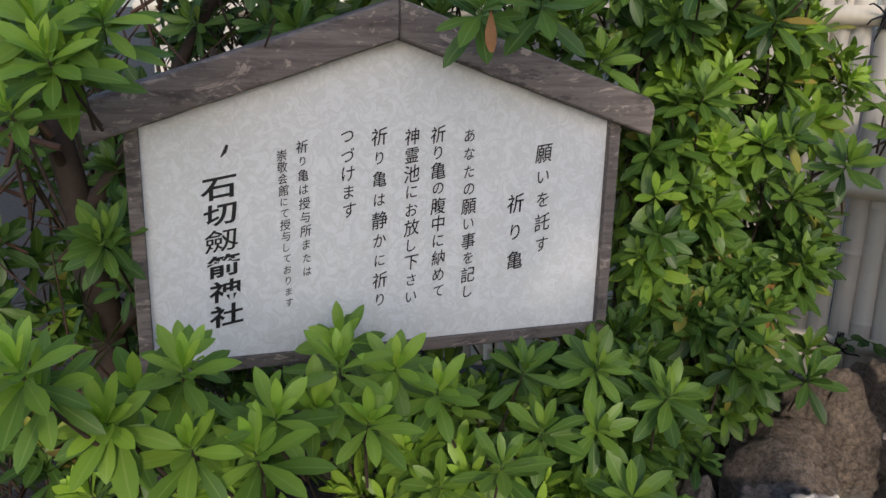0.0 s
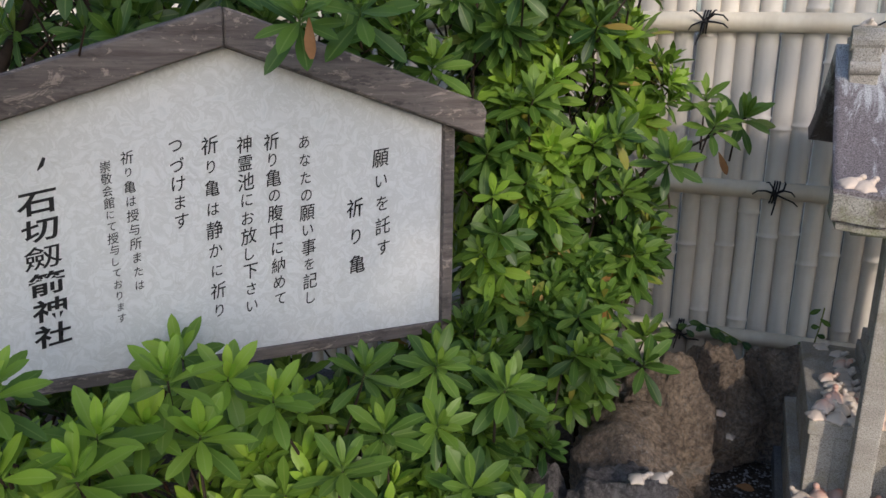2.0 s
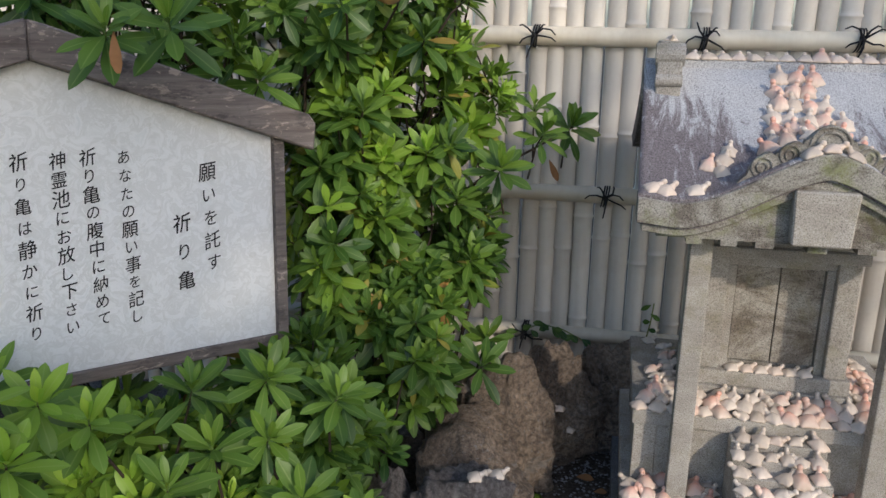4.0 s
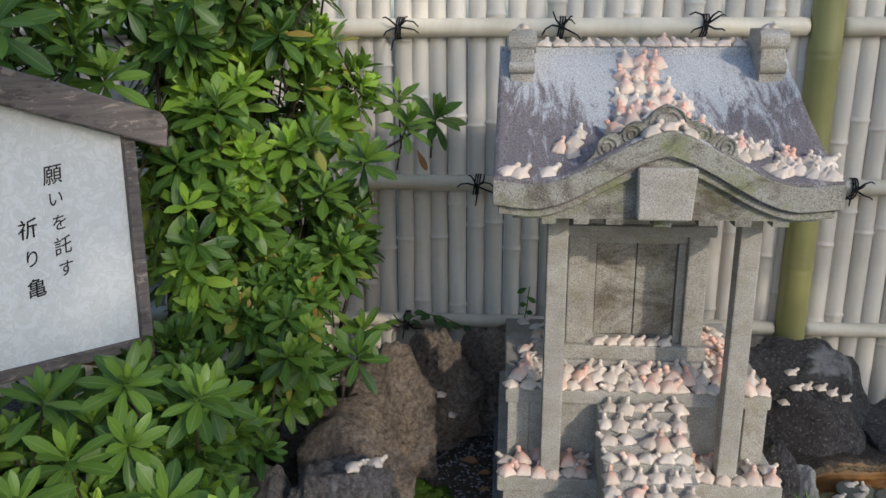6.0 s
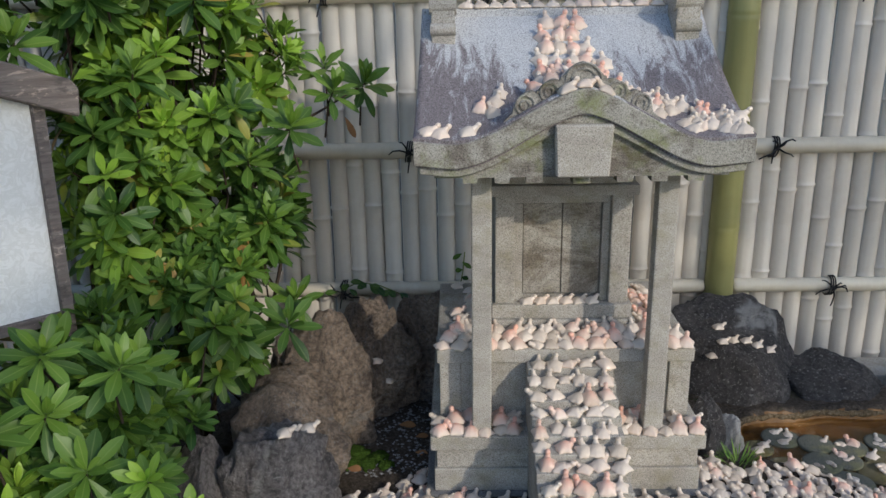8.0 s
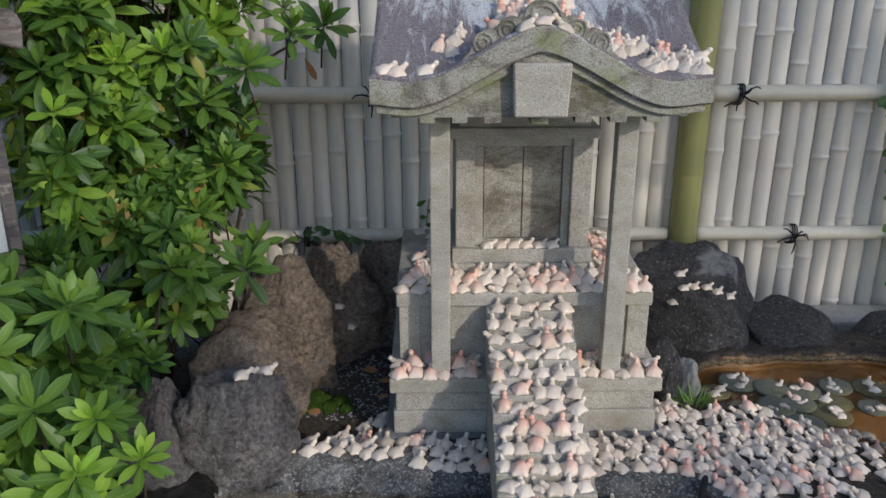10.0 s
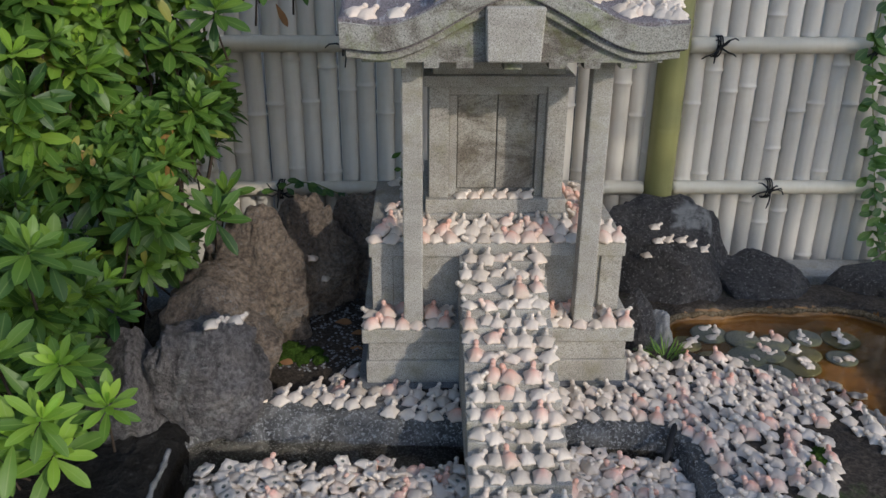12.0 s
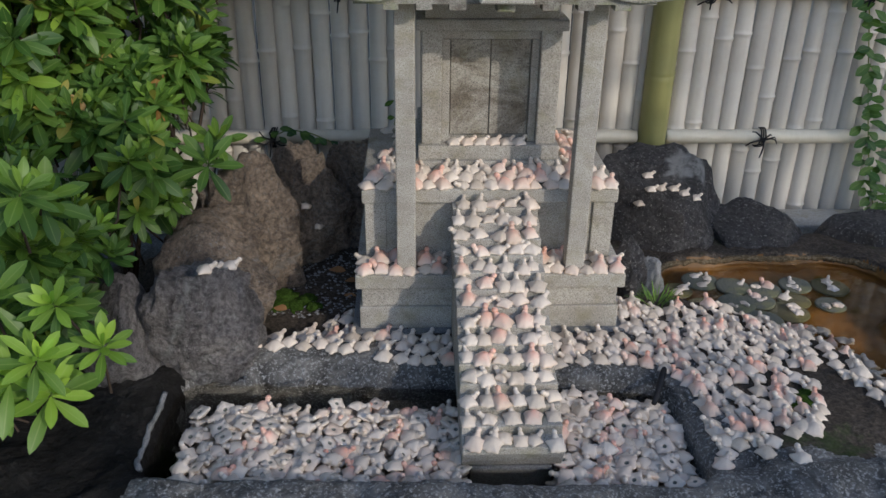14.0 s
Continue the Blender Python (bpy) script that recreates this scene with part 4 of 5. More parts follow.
def lettering(words, u0, v0, u1, v1, size, bold, squat=1.0):
    n = len(words)
    for i, ch in enumerate(words):
        c = bpy.data.curves.new("ink", "FONT")
        c.body = ch
        c.size = size * rng.uniform(0.94, 1.06)
        c.offset = bold if ch != "劔" else 0.3 * bold
        o = new("ink", c)
        bpy.context.view_layer.update()
        me = bpy.data.meshes.new_from_object(o.evaluated_get(bpy.context.evaluated_depsgraph_get()))
        bpy.data.objects.remove(o)
        bpy.data.curves.remove(c)
        xs = [v.co.x for v in me.vertices]
        ys = [v.co.y for v in me.vertices]
        cx, cy = (min(xs) + max(xs)) / 2, (min(ys) + max(ys)) / 2
        t = i / (n - 1)
        u, w = u0 + (u1 - u0) * t, v0 + (v1 - v0) * t
        kana = 0.84 if ord(ch) < 0x3100 else 1.0
        lean = rng.uniform(0.12, 0.2)
        for v in me.vertices:
            a, b = (v.co.x - cx) * kana * (0.9 if squat == 1.0 else 1.12), (v.co.y - cy) * kana * squat
            v.co = Vector((u + a + 0.05 * b + 0.05 * b * b / size, -0.0012, w + b + lean * a))
        me.materials.clear()
        me.materials.append(INK)
        ob = new("character", me)
        ob.parent = panel


for row in COLUMNS:
    lettering(*row)
bm = bmesh.new()
tube(bm, [(-0.628, -0.0012, 0.332), (-0.632, -0.0012, 0.322), (-0.638, -0.0012, 0.314)], [0.0022, 0.0030, 0.0008], 6)
bmesh.ops.scale(bm, vec=(1, 0.02, 1), verts=bm.verts)
bmesh.ops.translate(bm, verts=bm.verts, vec=(0, -0.0012, 0))
part("brush_stroke", bm, INK, panel)

# ---- shrub ----


def leaf(bm, base, direction, up, length, width, age, curl, la, lr):
    d = direction.normalized()
    side = d.cross(up).normalized()
    nrm = side.cross(d).normalized()
    rows = []
    prof = ((0.0, 0.10), (0.22, 0.50), (0.50, 0.92), (0.74, 0.90), (0.90, 0.52), (1.0, 0.04))
    for t, w in prof:
        p = base + d * length * t - nrm * curl * length * t * t
        row = []
        for s in (-1, 0, 1):
            q = p + side * s * width * 0.5 * w + nrm * (0.12 * width * w if s else 0.0)
            v = bm.verts.new(q)
            v[la] = age
            v[lr] = abs(s)
            row.append(v)
        rows.append(row)
    for a, b in zip(rows, rows[1:]):
        bm.faces.new((a[0], a[1], b[1], b[0]))
        bm.faces.new((a[1], a[2], b[2], b[1]))


def whorl_bmesh(seed, size=1.0, young=0.5):
    """A shoot's end: a rosette of leaves round a short stalk along +z."""
    r = random.Random(seed)
    bm = bmesh.new()
    la, lr = bm.verts.layers.float.new("age"), bm.verts.layers.float.new("rib")
    n = r.randint(13, 18)
    for i in range(n):
        t = i / (n - 1)
        az = i * 2.39996 + r.uniform(-0.25, 0.25)
        el = radians(-10 + 90 * t ** 1.1 + r.uniform(-12, 12))
        d = Vector((math.cos(az) * math.cos(el), math.sin(az) * math.cos(el), math.sin(el)))
        ln = size * (0.070 - 0.034 * t ** 2) * r.uniform(0.85, 1.12)
        base = Vector((0, 0, -0.028 * (1 - t))) * size + d * 0.003
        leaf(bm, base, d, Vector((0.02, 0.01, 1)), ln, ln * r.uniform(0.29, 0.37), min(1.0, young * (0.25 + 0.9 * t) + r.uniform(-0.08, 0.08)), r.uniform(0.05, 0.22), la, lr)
    tube(bm, [(0, 0, -0.05 * size), (0, 0, 0.0)], [0.0016, 0.0012], 5, False)
    return bm


def whorl_mesh(seed, size, young):
    bm = whorl_bmesh(seed, size, young)
    me = bpy.data.meshes.new("leaf_rosette")
    bm.to_mesh(me)
    bm.free()
    me.materials.append(LEAF)
    me.polygons.foreach_set("use_smooth", [True] * len(me.polygons))
    return me


# Leaf tone from dark to new growth; also carries shade and sun on the shrub.
DEEP_SHADED = [whorl_mesh(s, 1.0, 0.12) for s in range(6)]
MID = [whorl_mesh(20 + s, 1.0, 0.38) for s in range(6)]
FRESH_LIT = [whorl_mesh(40 + s, 1.05, 0.95) for s in range(6)]

SIGN_U = Vector((math.cos(radians(YAW)), math.sin(radians(YAW)), 0))
SIGN_N = Vector((math.sin(radians(YAW)), -math.cos(radians(YAW)), 0))
SIGN_O = Vector((-0.4079, -0.1184, 0.6219))


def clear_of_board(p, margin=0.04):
    """True unless p would hide the board from two camera positions or pierce it."""
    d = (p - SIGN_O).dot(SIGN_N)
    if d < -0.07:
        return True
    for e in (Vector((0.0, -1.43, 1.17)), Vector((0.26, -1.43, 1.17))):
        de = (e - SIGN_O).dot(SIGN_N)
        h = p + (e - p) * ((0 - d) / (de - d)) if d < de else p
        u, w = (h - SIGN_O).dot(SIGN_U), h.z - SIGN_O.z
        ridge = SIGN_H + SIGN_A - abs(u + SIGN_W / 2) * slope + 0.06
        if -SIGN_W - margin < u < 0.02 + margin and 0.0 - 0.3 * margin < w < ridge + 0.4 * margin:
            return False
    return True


def facing(n, twist):
    return Vector(n).to_track_quat("Z", "Y").to_matrix().to_4x4() @ Matrix.Rotation(twist, 4, "Z")


shoots = []


def shoot(p, n, pool, scale=1.0):
    shoots.append((Vector(p), Vector(n).normalized(), pool, scale))


# shoots that stand out, with the way they face
for p, pool in (
    ((-0.435, -0.077, 1.085), MID), ((-0.358, 0.004, 0.921), DEEP_SHADED), ((-0.277, 0.022, 1.027), MID), ((-0.19, 0.158, 0.929), FRESH_LIT), ((-0.154, 0.267, 1.134), MID),
    ((0.083, 0.50, 0.951), MID), ((-0.045, 0.23, 0.892), MID), ((-0.255, 0.079, 0.804), MID), ((-0.188, 0.32, 0.682), DEEP_SHADED), ((-0.233, 0.015, 0.602), DEEP_SHADED),
    ((-0.195, 0.013, 0.523), FRESH_LIT), ((-0.049, 0.082, 0.512), DEEP_SHADED), ((-0.233, -0.231, 0.569), MID), ((-0.366, -0.218, 0.599), MID), ((-0.497, -0.219, 0.547), DEEP_SHADED),
    ((-0.682, -0.511, 0.674), FRESH_LIT), ((-0.623, -0.478, 0.62), FRESH_LIT), ((-0.668, -0.558, 0.561), MID), ((-0.347, -0.218, 0.447), DEEP_SHADED), ((-0.439, -0.305, 0.412), MID),
    ((-0.266, -0.255, 0.382), FRESH_LIT), ((-0.706, -0.805, 0.641), FRESH_LIT), ((-0.699, -0.807, 0.76), FRESH_LIT), ((-0.714, -0.667, 0.586), MID), ((-0.688, -0.90, 0.685), MID),
    ((-0.634, -0.972, 0.77), FRESH_LIT), ((-0.737, -0.959, 1.077), FRESH_LIT), ((-0.478, -0.451, 1.17), MID), ((-0.413, -0.406, 1.18), MID),
    ((-0.095, -0.445, 0.425), FRESH_LIT), ((-0.135, -0.48, 0.515), FRESH_LIT), ((-0.15, -0.52, 0.455), FRESH_LIT), ((-0.205, -0.50, 0.41), FRESH_LIT), ((-0.17, -0.47, 0.36), FRESH_LIT), ((-0.644, -1.034, 0.831), FRESH_LIT), ((-0.704, -1.013, 0.83), FRESH_LIT), ((-0.945, -0.715, 0.845), MID), ((-0.718, -0.922, 1.126), FRESH_LIT), ((-0.725, -0.846, 1.162), FRESH_LIT), ((-0.133, 0.232, 0.622), DEEP_SHADED), ((-0.069, 0.249, 0.50), MID), ((0.0, 0.42, 1.0), MID), ((0.03, 0.36, 0.95), MID),
):
    v = Vector(p)
    shoot(v, Vector((0.25 + rng.uniform(-0.25, 0.25), -0.55 + rng.uniform(-0.25, 0.25), 0.75)), pool, rng.uniform(0.95, 1.15) * (0.8 if v.y < -0.8 else 0.72 if v.x > -0.16 and v.y < -0.4 else 1.0))

# pale new shoots before the board's foot, their tone also lifted for skylight
for i, p in enumerate((
    (-0.618, -0.879, 0.796), (-0.591, -0.906, 0.721), (-0.557, -0.681, 0.737), (-0.507, -0.688, 0.669), (-0.634, -0.971, 0.772), (-0.618, -1.061, 0.872), (-0.563, -0.838, 0.687),
    (-0.51, -0.621, 0.715), (-0.465, -0.588, 0.679), (-0.573, -0.786, 0.706), (-0.659, -0.911, 0.773), (-0.572, -0.713, 0.683), (-0.763, -0.898, 1.154), (-0.749, -0.882, 1.114),
    (-0.768, -0.821, 1.146), (-0.408, -0.424, 0.657), (-0.316, -0.359, 0.652), (-0.208, -0.344, 0.626), (-0.383, -0.551, 0.571), (-0.223, -0.467, 0.522),
    (-0.36, -0.468, 0.589), (-0.291, -0.422, 0.585), (-0.942, -0.704, 0.859))):
    shoot(p, Vector((0.3 + rng.uniform(-0.3, 0.3), -0.4 + rng.uniform(-0.25, 0.25), 0.8)), FRESH_LIT if i < 15 else MID, rng.uniform(0.92, 1.08) * (0.85 if p[1] < -1.0 else 1.0))


def clump(c, r, count, mix, seed, low=-1.0, scale=1.0):
    """Shoots over an uneven ball: mostly on its skin, some within."""
    q = random.Random(seed)
    c, made, tries = Vector(c), 0, 0
    while made < count and tries < count * 12:
        tries += 1
        d = Vector((q.gauss(0, 1), q.gauss(0, 1), q.gauss(0, 1))).normalized()
        if d.z < low:
            continue
        k = (0.55 + 0.45 * q.random() ** 0.5) * (1 + 0.22 * noise.noise(d * 2.1 + Vector((seed, 0, 0))))
        p = c + Vector((d.x * r[0], d.y * r[1], d.z * r[2])) * k
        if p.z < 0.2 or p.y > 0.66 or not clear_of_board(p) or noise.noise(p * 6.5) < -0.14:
            continue
        n = Vector((d.x / r[0], d.y / r[1], d.z / r[2])).normalized() * 0.6 + Vector((0.05, -0.25, 0.65))
        n += Vector((q.uniform(-0.3, 0.3), q.uniform(-0.3, 0.3), q.uniform(-0.2, 0.2)))
        w = q.random()
        pool = FRESH_LIT if w < mix[0] else MID if w < mix[0] + mix[1] else DEEP_SHADED
        shoot(p, n, pool, scale * q.uniform(0.78, 1.12))
        made += 1


# Mixes run fresher for sunlit tops, deeper for shaded lower and back clumps.
clump((-0.33, 0.30, 0.98), (0.23, 0.25, 0.30), 175, (0.58, 0.34), 1)
clump((-0.25, 0.28, 0.66), (0.20, 0.24, 0.26), 125, (0.10, 0.34), 2)
clump((-0.22, 0.14, 0.53), (0.17, 0.19, 0.16), 80, (0.12, 0.35), 3)
clump((-0.36, 0.06, 0.80), (0.10, 0.12, 0.26), 60, (0.25, 0.45), 13)
clump((-0.37, -0.14, 0.43), (0.16, 0.17, 0.18), 85, (0.22, 0.40), 4)
clump((-0.34, -0.30, 0.32), (0.12, 0.12, 0.13), 34, (0.2, 0.4), 5)
clump((-0.55, -0.38, 0.40), (0.22, 0.20, 0.18), 75, (0.75, 0.2), 6)
clump((-0.76, -0.74, 0.48), (0.18, 0.22, 0.15), 50, (0.85, 0.15), 7)
clump((-0.12, 0.36, 1.02), (0.07, 0.08, 0.14), 14, (0.5, 0.4), 8)
clump((-0.45, 0.15, 1.30), (0.35, 0.30, 0.20), 110, (0.20, 0.4), 9)
clump((-0.95, -0.15, 1.25), (0.40, 0.32, 0.28), 115, (0.03, 0.2), 10)
clump((-1.20, -0.25, 0.75), (0.32, 0.28, 0.42), 95, (0.02, 0.15), 11)
clump((-1.55, -0.55, 0.90), (0.30, 0.35, 0.60), 150, (0.02, 0.12), 14)
clump((-1.20, -0.80, 0.30), (0.30, 0.22, 0.22), 60, (0.05, 0.2), 15)
clump((-1.02, -0.55, 0.55), (0.22, 0.18, 0.32), 26, (0.02, 0.15), 16)
clump((-0.62, -0.18, 0.50), (0.24, 0.15, 0.15), 60, (0.05, 0.3), 17)
clump((-0.75, -0.10, 1.12), (0.30, 0.2, 0.22), 70, (0.03, 0.25), 18)
clump((-0.90, -0.88, 1.18), (0.12, 0.10, 0.08), 10, (0.6, 0.4), 12)

shoots.sort(key=lambda s: (s[0] - Vector((0.2, -1.4, 1.15))).length)
shrub = empty("azalea_shrub", (-0.30, 0.20, 0.13), "dense green broad-leaved shrub with leaf rosettes and pale new shoots", "shrub")
INV = Matrix.Translation((0.30, -0.20, -0.13))
heap_v, heap_f, heap_age, heap_rib = [], [], [], []
for i, (p, n, pool, sc) in enumerate(shoots):
    me = rng.choice(pool)
    m = Matrix.Translation(p) @ facing(n, rng.uniform(0, 6.28)) @ Matrix.Scale(sc, 4)
    if i < 300:
        ob = new("leaf_rosette", me)
        ob.parent = shrub
        ob.matrix_basis = INV @ m
    else:
        k = len(heap_v)
        heap_v += [INV @ m @ v.co for v in me.vertices]
        heap_f += [tuple(k + a for a in q.vertices) for q in me.polygons]
        heap_age += [d.value for d in me.attributes["age"].data]
        heap_rib += [d.value for d in me.attributes["rib"].data]
me = bpy.data.meshes.new("foliage")
me.from_pydata([tuple(v) for v in heap_v], [], heap_f)
for nm, vals in (("age", heap_age), ("rib", heap_rib)):
    at = me.attributes.new(nm, "FLOAT", "POINT")
    at.data.foreach_set("value", vals)
me.materials.append(LEAF)
me.polygons.foreach_set("use_smooth", [True] * len(heap_f))
foliage = new("foliage", me)
foliage.parent = shrub
tagged(foliage, "deep mass of glossy green leaves", kind="stuff")

# stems from a few stools to the shoots
STOOLS = [Vector(a) for a in ((-0.30, 0.22, 0.12), (-0.22, 0.33, 0.12), (-0.42, -0.10, 0.10), (-0.55, -0.34, 0.10), (-0.72, -0.66, 0.08), (-0.95, -0.15, 0.08), (-1.18, -0.34, 0.08))]
bm = bmesh.new()
for i, (p, n, pool, sc) in enumerate(shoots):
    a = p - n * 0.045
    back = a - n * 0.05 + Vector((rng.uniform(-0.03, 0.03), rng.uniform(0.0, 0.05), -0.05))
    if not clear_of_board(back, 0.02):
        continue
    tube(bm, [back, a, p - n * 0.01], [0.0026, 0.002, 0.0014], 5, False)
    if i % 22:
        continue
    s = min(STOOLS, key=lambda a: (Vector((a.x - p.x, a.y - p.y, 0))).length + 0.1 * rng.random())
    mid = s.lerp(back, 0.55) + Vector((rng.uniform(-0.05, 0.05), rng.uniform(0.0, 0.06), 0.04))
    q1 = s.lerp(mid, 0.5) + Vector((rng.uniform(-0.03, 0.03), rng.uniform(-0.03, 0.03), 0.02))
    if p.x > -0.05 or p.y < -0.7:
        continue
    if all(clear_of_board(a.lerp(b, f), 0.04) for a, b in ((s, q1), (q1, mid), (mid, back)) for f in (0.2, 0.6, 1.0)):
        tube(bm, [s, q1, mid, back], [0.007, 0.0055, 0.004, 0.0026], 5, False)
tube(bm, [(-0.16, 0.30, 0.80), (-0.08, 0.36, 0.86), (0.0, 0.43, 0.90), (0.083, 0.50, 0.945)], [0.005, 0.004, 0.003, 0.0018], 6, False)
tube(bm, [(-0.24, -0.08, 0.38), (-0.20, -0.04, 0.44), (-0.197, 0.0, 0.50)], [0.003, 0.0026, 0.0018], 6, False)
bmesh.ops.transform(bm, matrix=INV, verts=bm.verts)
part("stem", bm, TWIG, shrub, "thin brown twigs", True)

# bare trunk beside the board
small_tree = empty("small_tree", (-1.13, -0.55, 0.05), "small tree with a knotty dark brown trunk behind the board", "tree")
for nm, pts, radii in (
    ("trunk", [(-1.13, -0.55, 0.05), (-1.15, -0.545, 0.45), (-1.183, -0.54, 0.623), (-1.24, -0.532, 0.784), (-1.282, -0.527, 0.983), (-1.30, -0.50, 1.25), (-1.36, -0.46, 1.6)], [0.040, 0.034, 0.030, 0.027, 0.023, 0.02, 0.015]),
    ("branch", [(-1.24, -0.53, 0.80), (-1.14, -0.42, 0.98), (-1.05, -0.34, 1.2), (-0.98, -0.3, 1.45)], [0.017, 0.013, 0.010, 0.006]),
    ("branch", [(-1.28, -0.525, 1.0), (-1.37, -0.62, 1.12), (-1.42, -0.70, 1.3)], [0.013, 0.010, 0.006]),
    ("branch", [(-1.17, -0.54, 0.58), (-1.05, -0.52, 0.72), (-0.98, -0.50, 0.90), (-0.96, -0.45, 1.1)], [0.012, 0.009, 0.007, 0.004]),
    ("branch", [(-1.26, -0.53, 0.88), (-1.20, -0.62, 1.02), (-1.10, -0.66, 1.2), (-1.02, -0.66, 1.4)], [0.010, 0.008, 0.006, 0.004]),
):
    fine = [Vector(pts[0])]
    for a, b in zip(pts, pts[1:]):
        fine += [Vector(a).lerp(Vector(b), k / 5) for k in range(1, 6)]
    rr = [radii[min(k // 5, len(radii) - 2)] + (radii[min(k // 5 + 1, len(radii) - 1)] - radii[min(k // 5, len(radii) - 2)]) * (k % 5) / 5 for k in range(len(fine))]
    rr = [r * (1 + 0.18 * noise.noise(p * 22)) for r, p in zip(rr, fine)]
    bm = tube(bmesh.new(), [p + Vector((noise.noise(p * 9), noise.noise(p * 9 + Vector((5, 0, 0))), 0)) * 0.008 - Vector((-1.13, -0.55, 0.05)) for p in fine], rr, 12)
    part(nm, bm, TWIG, small_tree, "", True)

# the bare inner twigs of the little tree
q = random.Random(23)
bm = bmesh.new()
for _ in range(170):
    a = Vector((q.uniform(-1.75, -0.95), q.uniform(-0.75, 0.05), q.uniform(0.15, 1.2)))
    d = Vector((q.gauss(0, 0.7), q.gauss(0, 0.4), q.uniform(0.2, 1.0))).normalized()
    ln = q.uniform(0.15, 0.42)
    b = a + d * ln * 0.5 + Vector((q.gauss(0, 0.02), q.gauss(0, 0.02), 0))
    c = a + d * ln + Vector((q.gauss(0, 0.05), q.gauss(0, 0.04), 0.02))
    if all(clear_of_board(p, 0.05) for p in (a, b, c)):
        r = q.uniform(0.002, 0.0055)
        tube(bm, [a, b, c], [r, 0.8 * r, 0.4 * r], 5, False)
bmesh.ops.translate(bm, verts=bm.verts, vec=(1.13, 0.55, -0.05))
tagged(part("twig_tangle", bm, TWIG_RED, small_tree, "", True), "bare reddish-brown twigs", kind="stuff")

# ---- heaps of turtles: pond, bank and pool ----


def heap(name, spots, label, mats=GLAZE_HEAP):
    vs, fs, bl, wa, ho = [], [], [], [], []
    for m, pink in spots:
        me = rng.choice(PINK if pink else WHITE)
        k = len(vs)
        vs += [tuple(m @ v.co) for v in me.vertices]
        fs += [tuple(k + a for a in q.vertices) for q in me.polygons]
        bl += [d.value for d in me.attributes["blush"].data]
        wa += [d.value for d in me.attributes["wash_shade"].data]
        ho += [d.value for d in me.attributes["hole_shade"].data]
    me = bpy.data.meshes.new(name)
    me.from_pydata(vs, [], fs)
    at = me.attributes.new("blush", "FLOAT", "POINT")
    at.data.foreach_set("value", bl)
    at = me.attributes.new("wash_shade", "FLOAT", "POINT")
    at.data.foreach_set("value", wa)
    at = me.attributes.new("hole_shade", "FLOAT", "POINT")
    at.data.foreach_set("value", ho)
    me.materials.append(mats)
    me.polygons.foreach_set("use_smooth", [True] * len(fs))
    return tagged(new(name, me), label, "figurines", kind="stuff")


def scatter(inside, x0, x1, y0, y1, gap, seed, tries=6000):
    q = random.Random(seed)
    out = []
    for _ in range(tries):
        x, y = q.uniform(x0, x1), q.uniform(y0, y1)
        if inside(x, y) and all((x - a) ** 2 + (y - b) ** 2 > gap * gap for a, b in out):
            out.append((x, y))
    return out


def in_pond(x, y):
    back = -0.232 - 0.01 * x if x < STAIR_X else -0.205 - 0.10 * (x - 0.62)
    return pond_distance(x, y) < -0.016 and abs(x - STAIR_X) > 0.083 and y < back + 0.012 * math.sin(x * 31) and x > -0.036


spots = []
for lay, (z, gap) in enumerate(((0.084, 0.025), (0.106, 0.0235), (0.122, 0.0225), (0.131, 0.0225))):
    for x, y in scatter(in_pond, -0.08, 0.84, -0.5, -0.2, gap, 50 + lay):
        flip = rng.random() < 0.24
        m = pose(x, y, z + rng.uniform(0, 0.012) + (0.012 if flip else 0), rng.uniform(-22, 22) + (180 if flip else 0), rng.uniform(-22, 22), rng.uniform(0, 360)) @ Matrix.Scale(rng.uniform(0.9, 1.12), 4)
        spots.append((m, rng.random() < 0.14))
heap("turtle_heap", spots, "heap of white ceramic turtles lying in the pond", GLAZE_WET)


def on_bank(x, y):
    if abs(x - STAIR_X) < 0.1 or pond_distance(x, y) < 0.032 or pool_distance(x, y) < -0.01:
        return False
    if math.hypot(x - 0.892, y - 0.088) < 0.04:
        return False
    near = 0.60 < x < 0.80 and -0.19 < y < -0.045
    front = -0.415 + 0.25 * max(0.0, x - 0.90) + 2.2 * max(0.0, x - 1.045)
    field = 0.80 <= x < 1.22 and front + 0.012 * math.sin(x * 57) < y < 0.10 - 0.8 * max(0.0, x - 0.90) and pool_distance(x, y) > 0.0
    rim = x > 0.9 and -0.005 < pool_distance(x, y) < 0.05 and y < 0.06 and y > -0.36 and x < 1.26
    return near or field or rim


spots = []
for x, y in scatter(on_bank, 0.6, 1.3, -0.47, 0.12, 0.0240, 61, 18000):
    m = pose(x, y, ground_z(x, y) - 0.001, rng.uniform(-8, 8), rng.uniform(-8, 8), rng.gauss(26, 30)) @ Matrix.Scale(rng.uniform(0.9, 1.12), 4)
    spots.append((m, rng.random() < 0.2))
heap("turtle_crowd", spots, "crowd of ceramic turtles on the bank beside the pond")

spots = []
DISCS = []
for x, y, r in ((0.974, 0.181, 0.034), (1.039, 0.221, 0.044), (1.106, 0.190, 0.040), (1.014, 0.098, 0.048), (1.179, 0.178, 0.038), (1.257, 0.195, 0.038), (1.341, 0.192, 0.044), (1.302, 0.106, 0.034),
                (1.088, 0.112, 0.042), (1.195, 0.080, 0.046), (1.120, 0.040, 0.046), (1.143, 0.122, 0.036), (1.228, 0.130, 0.038)):
    DISCS.append((x, y, r))
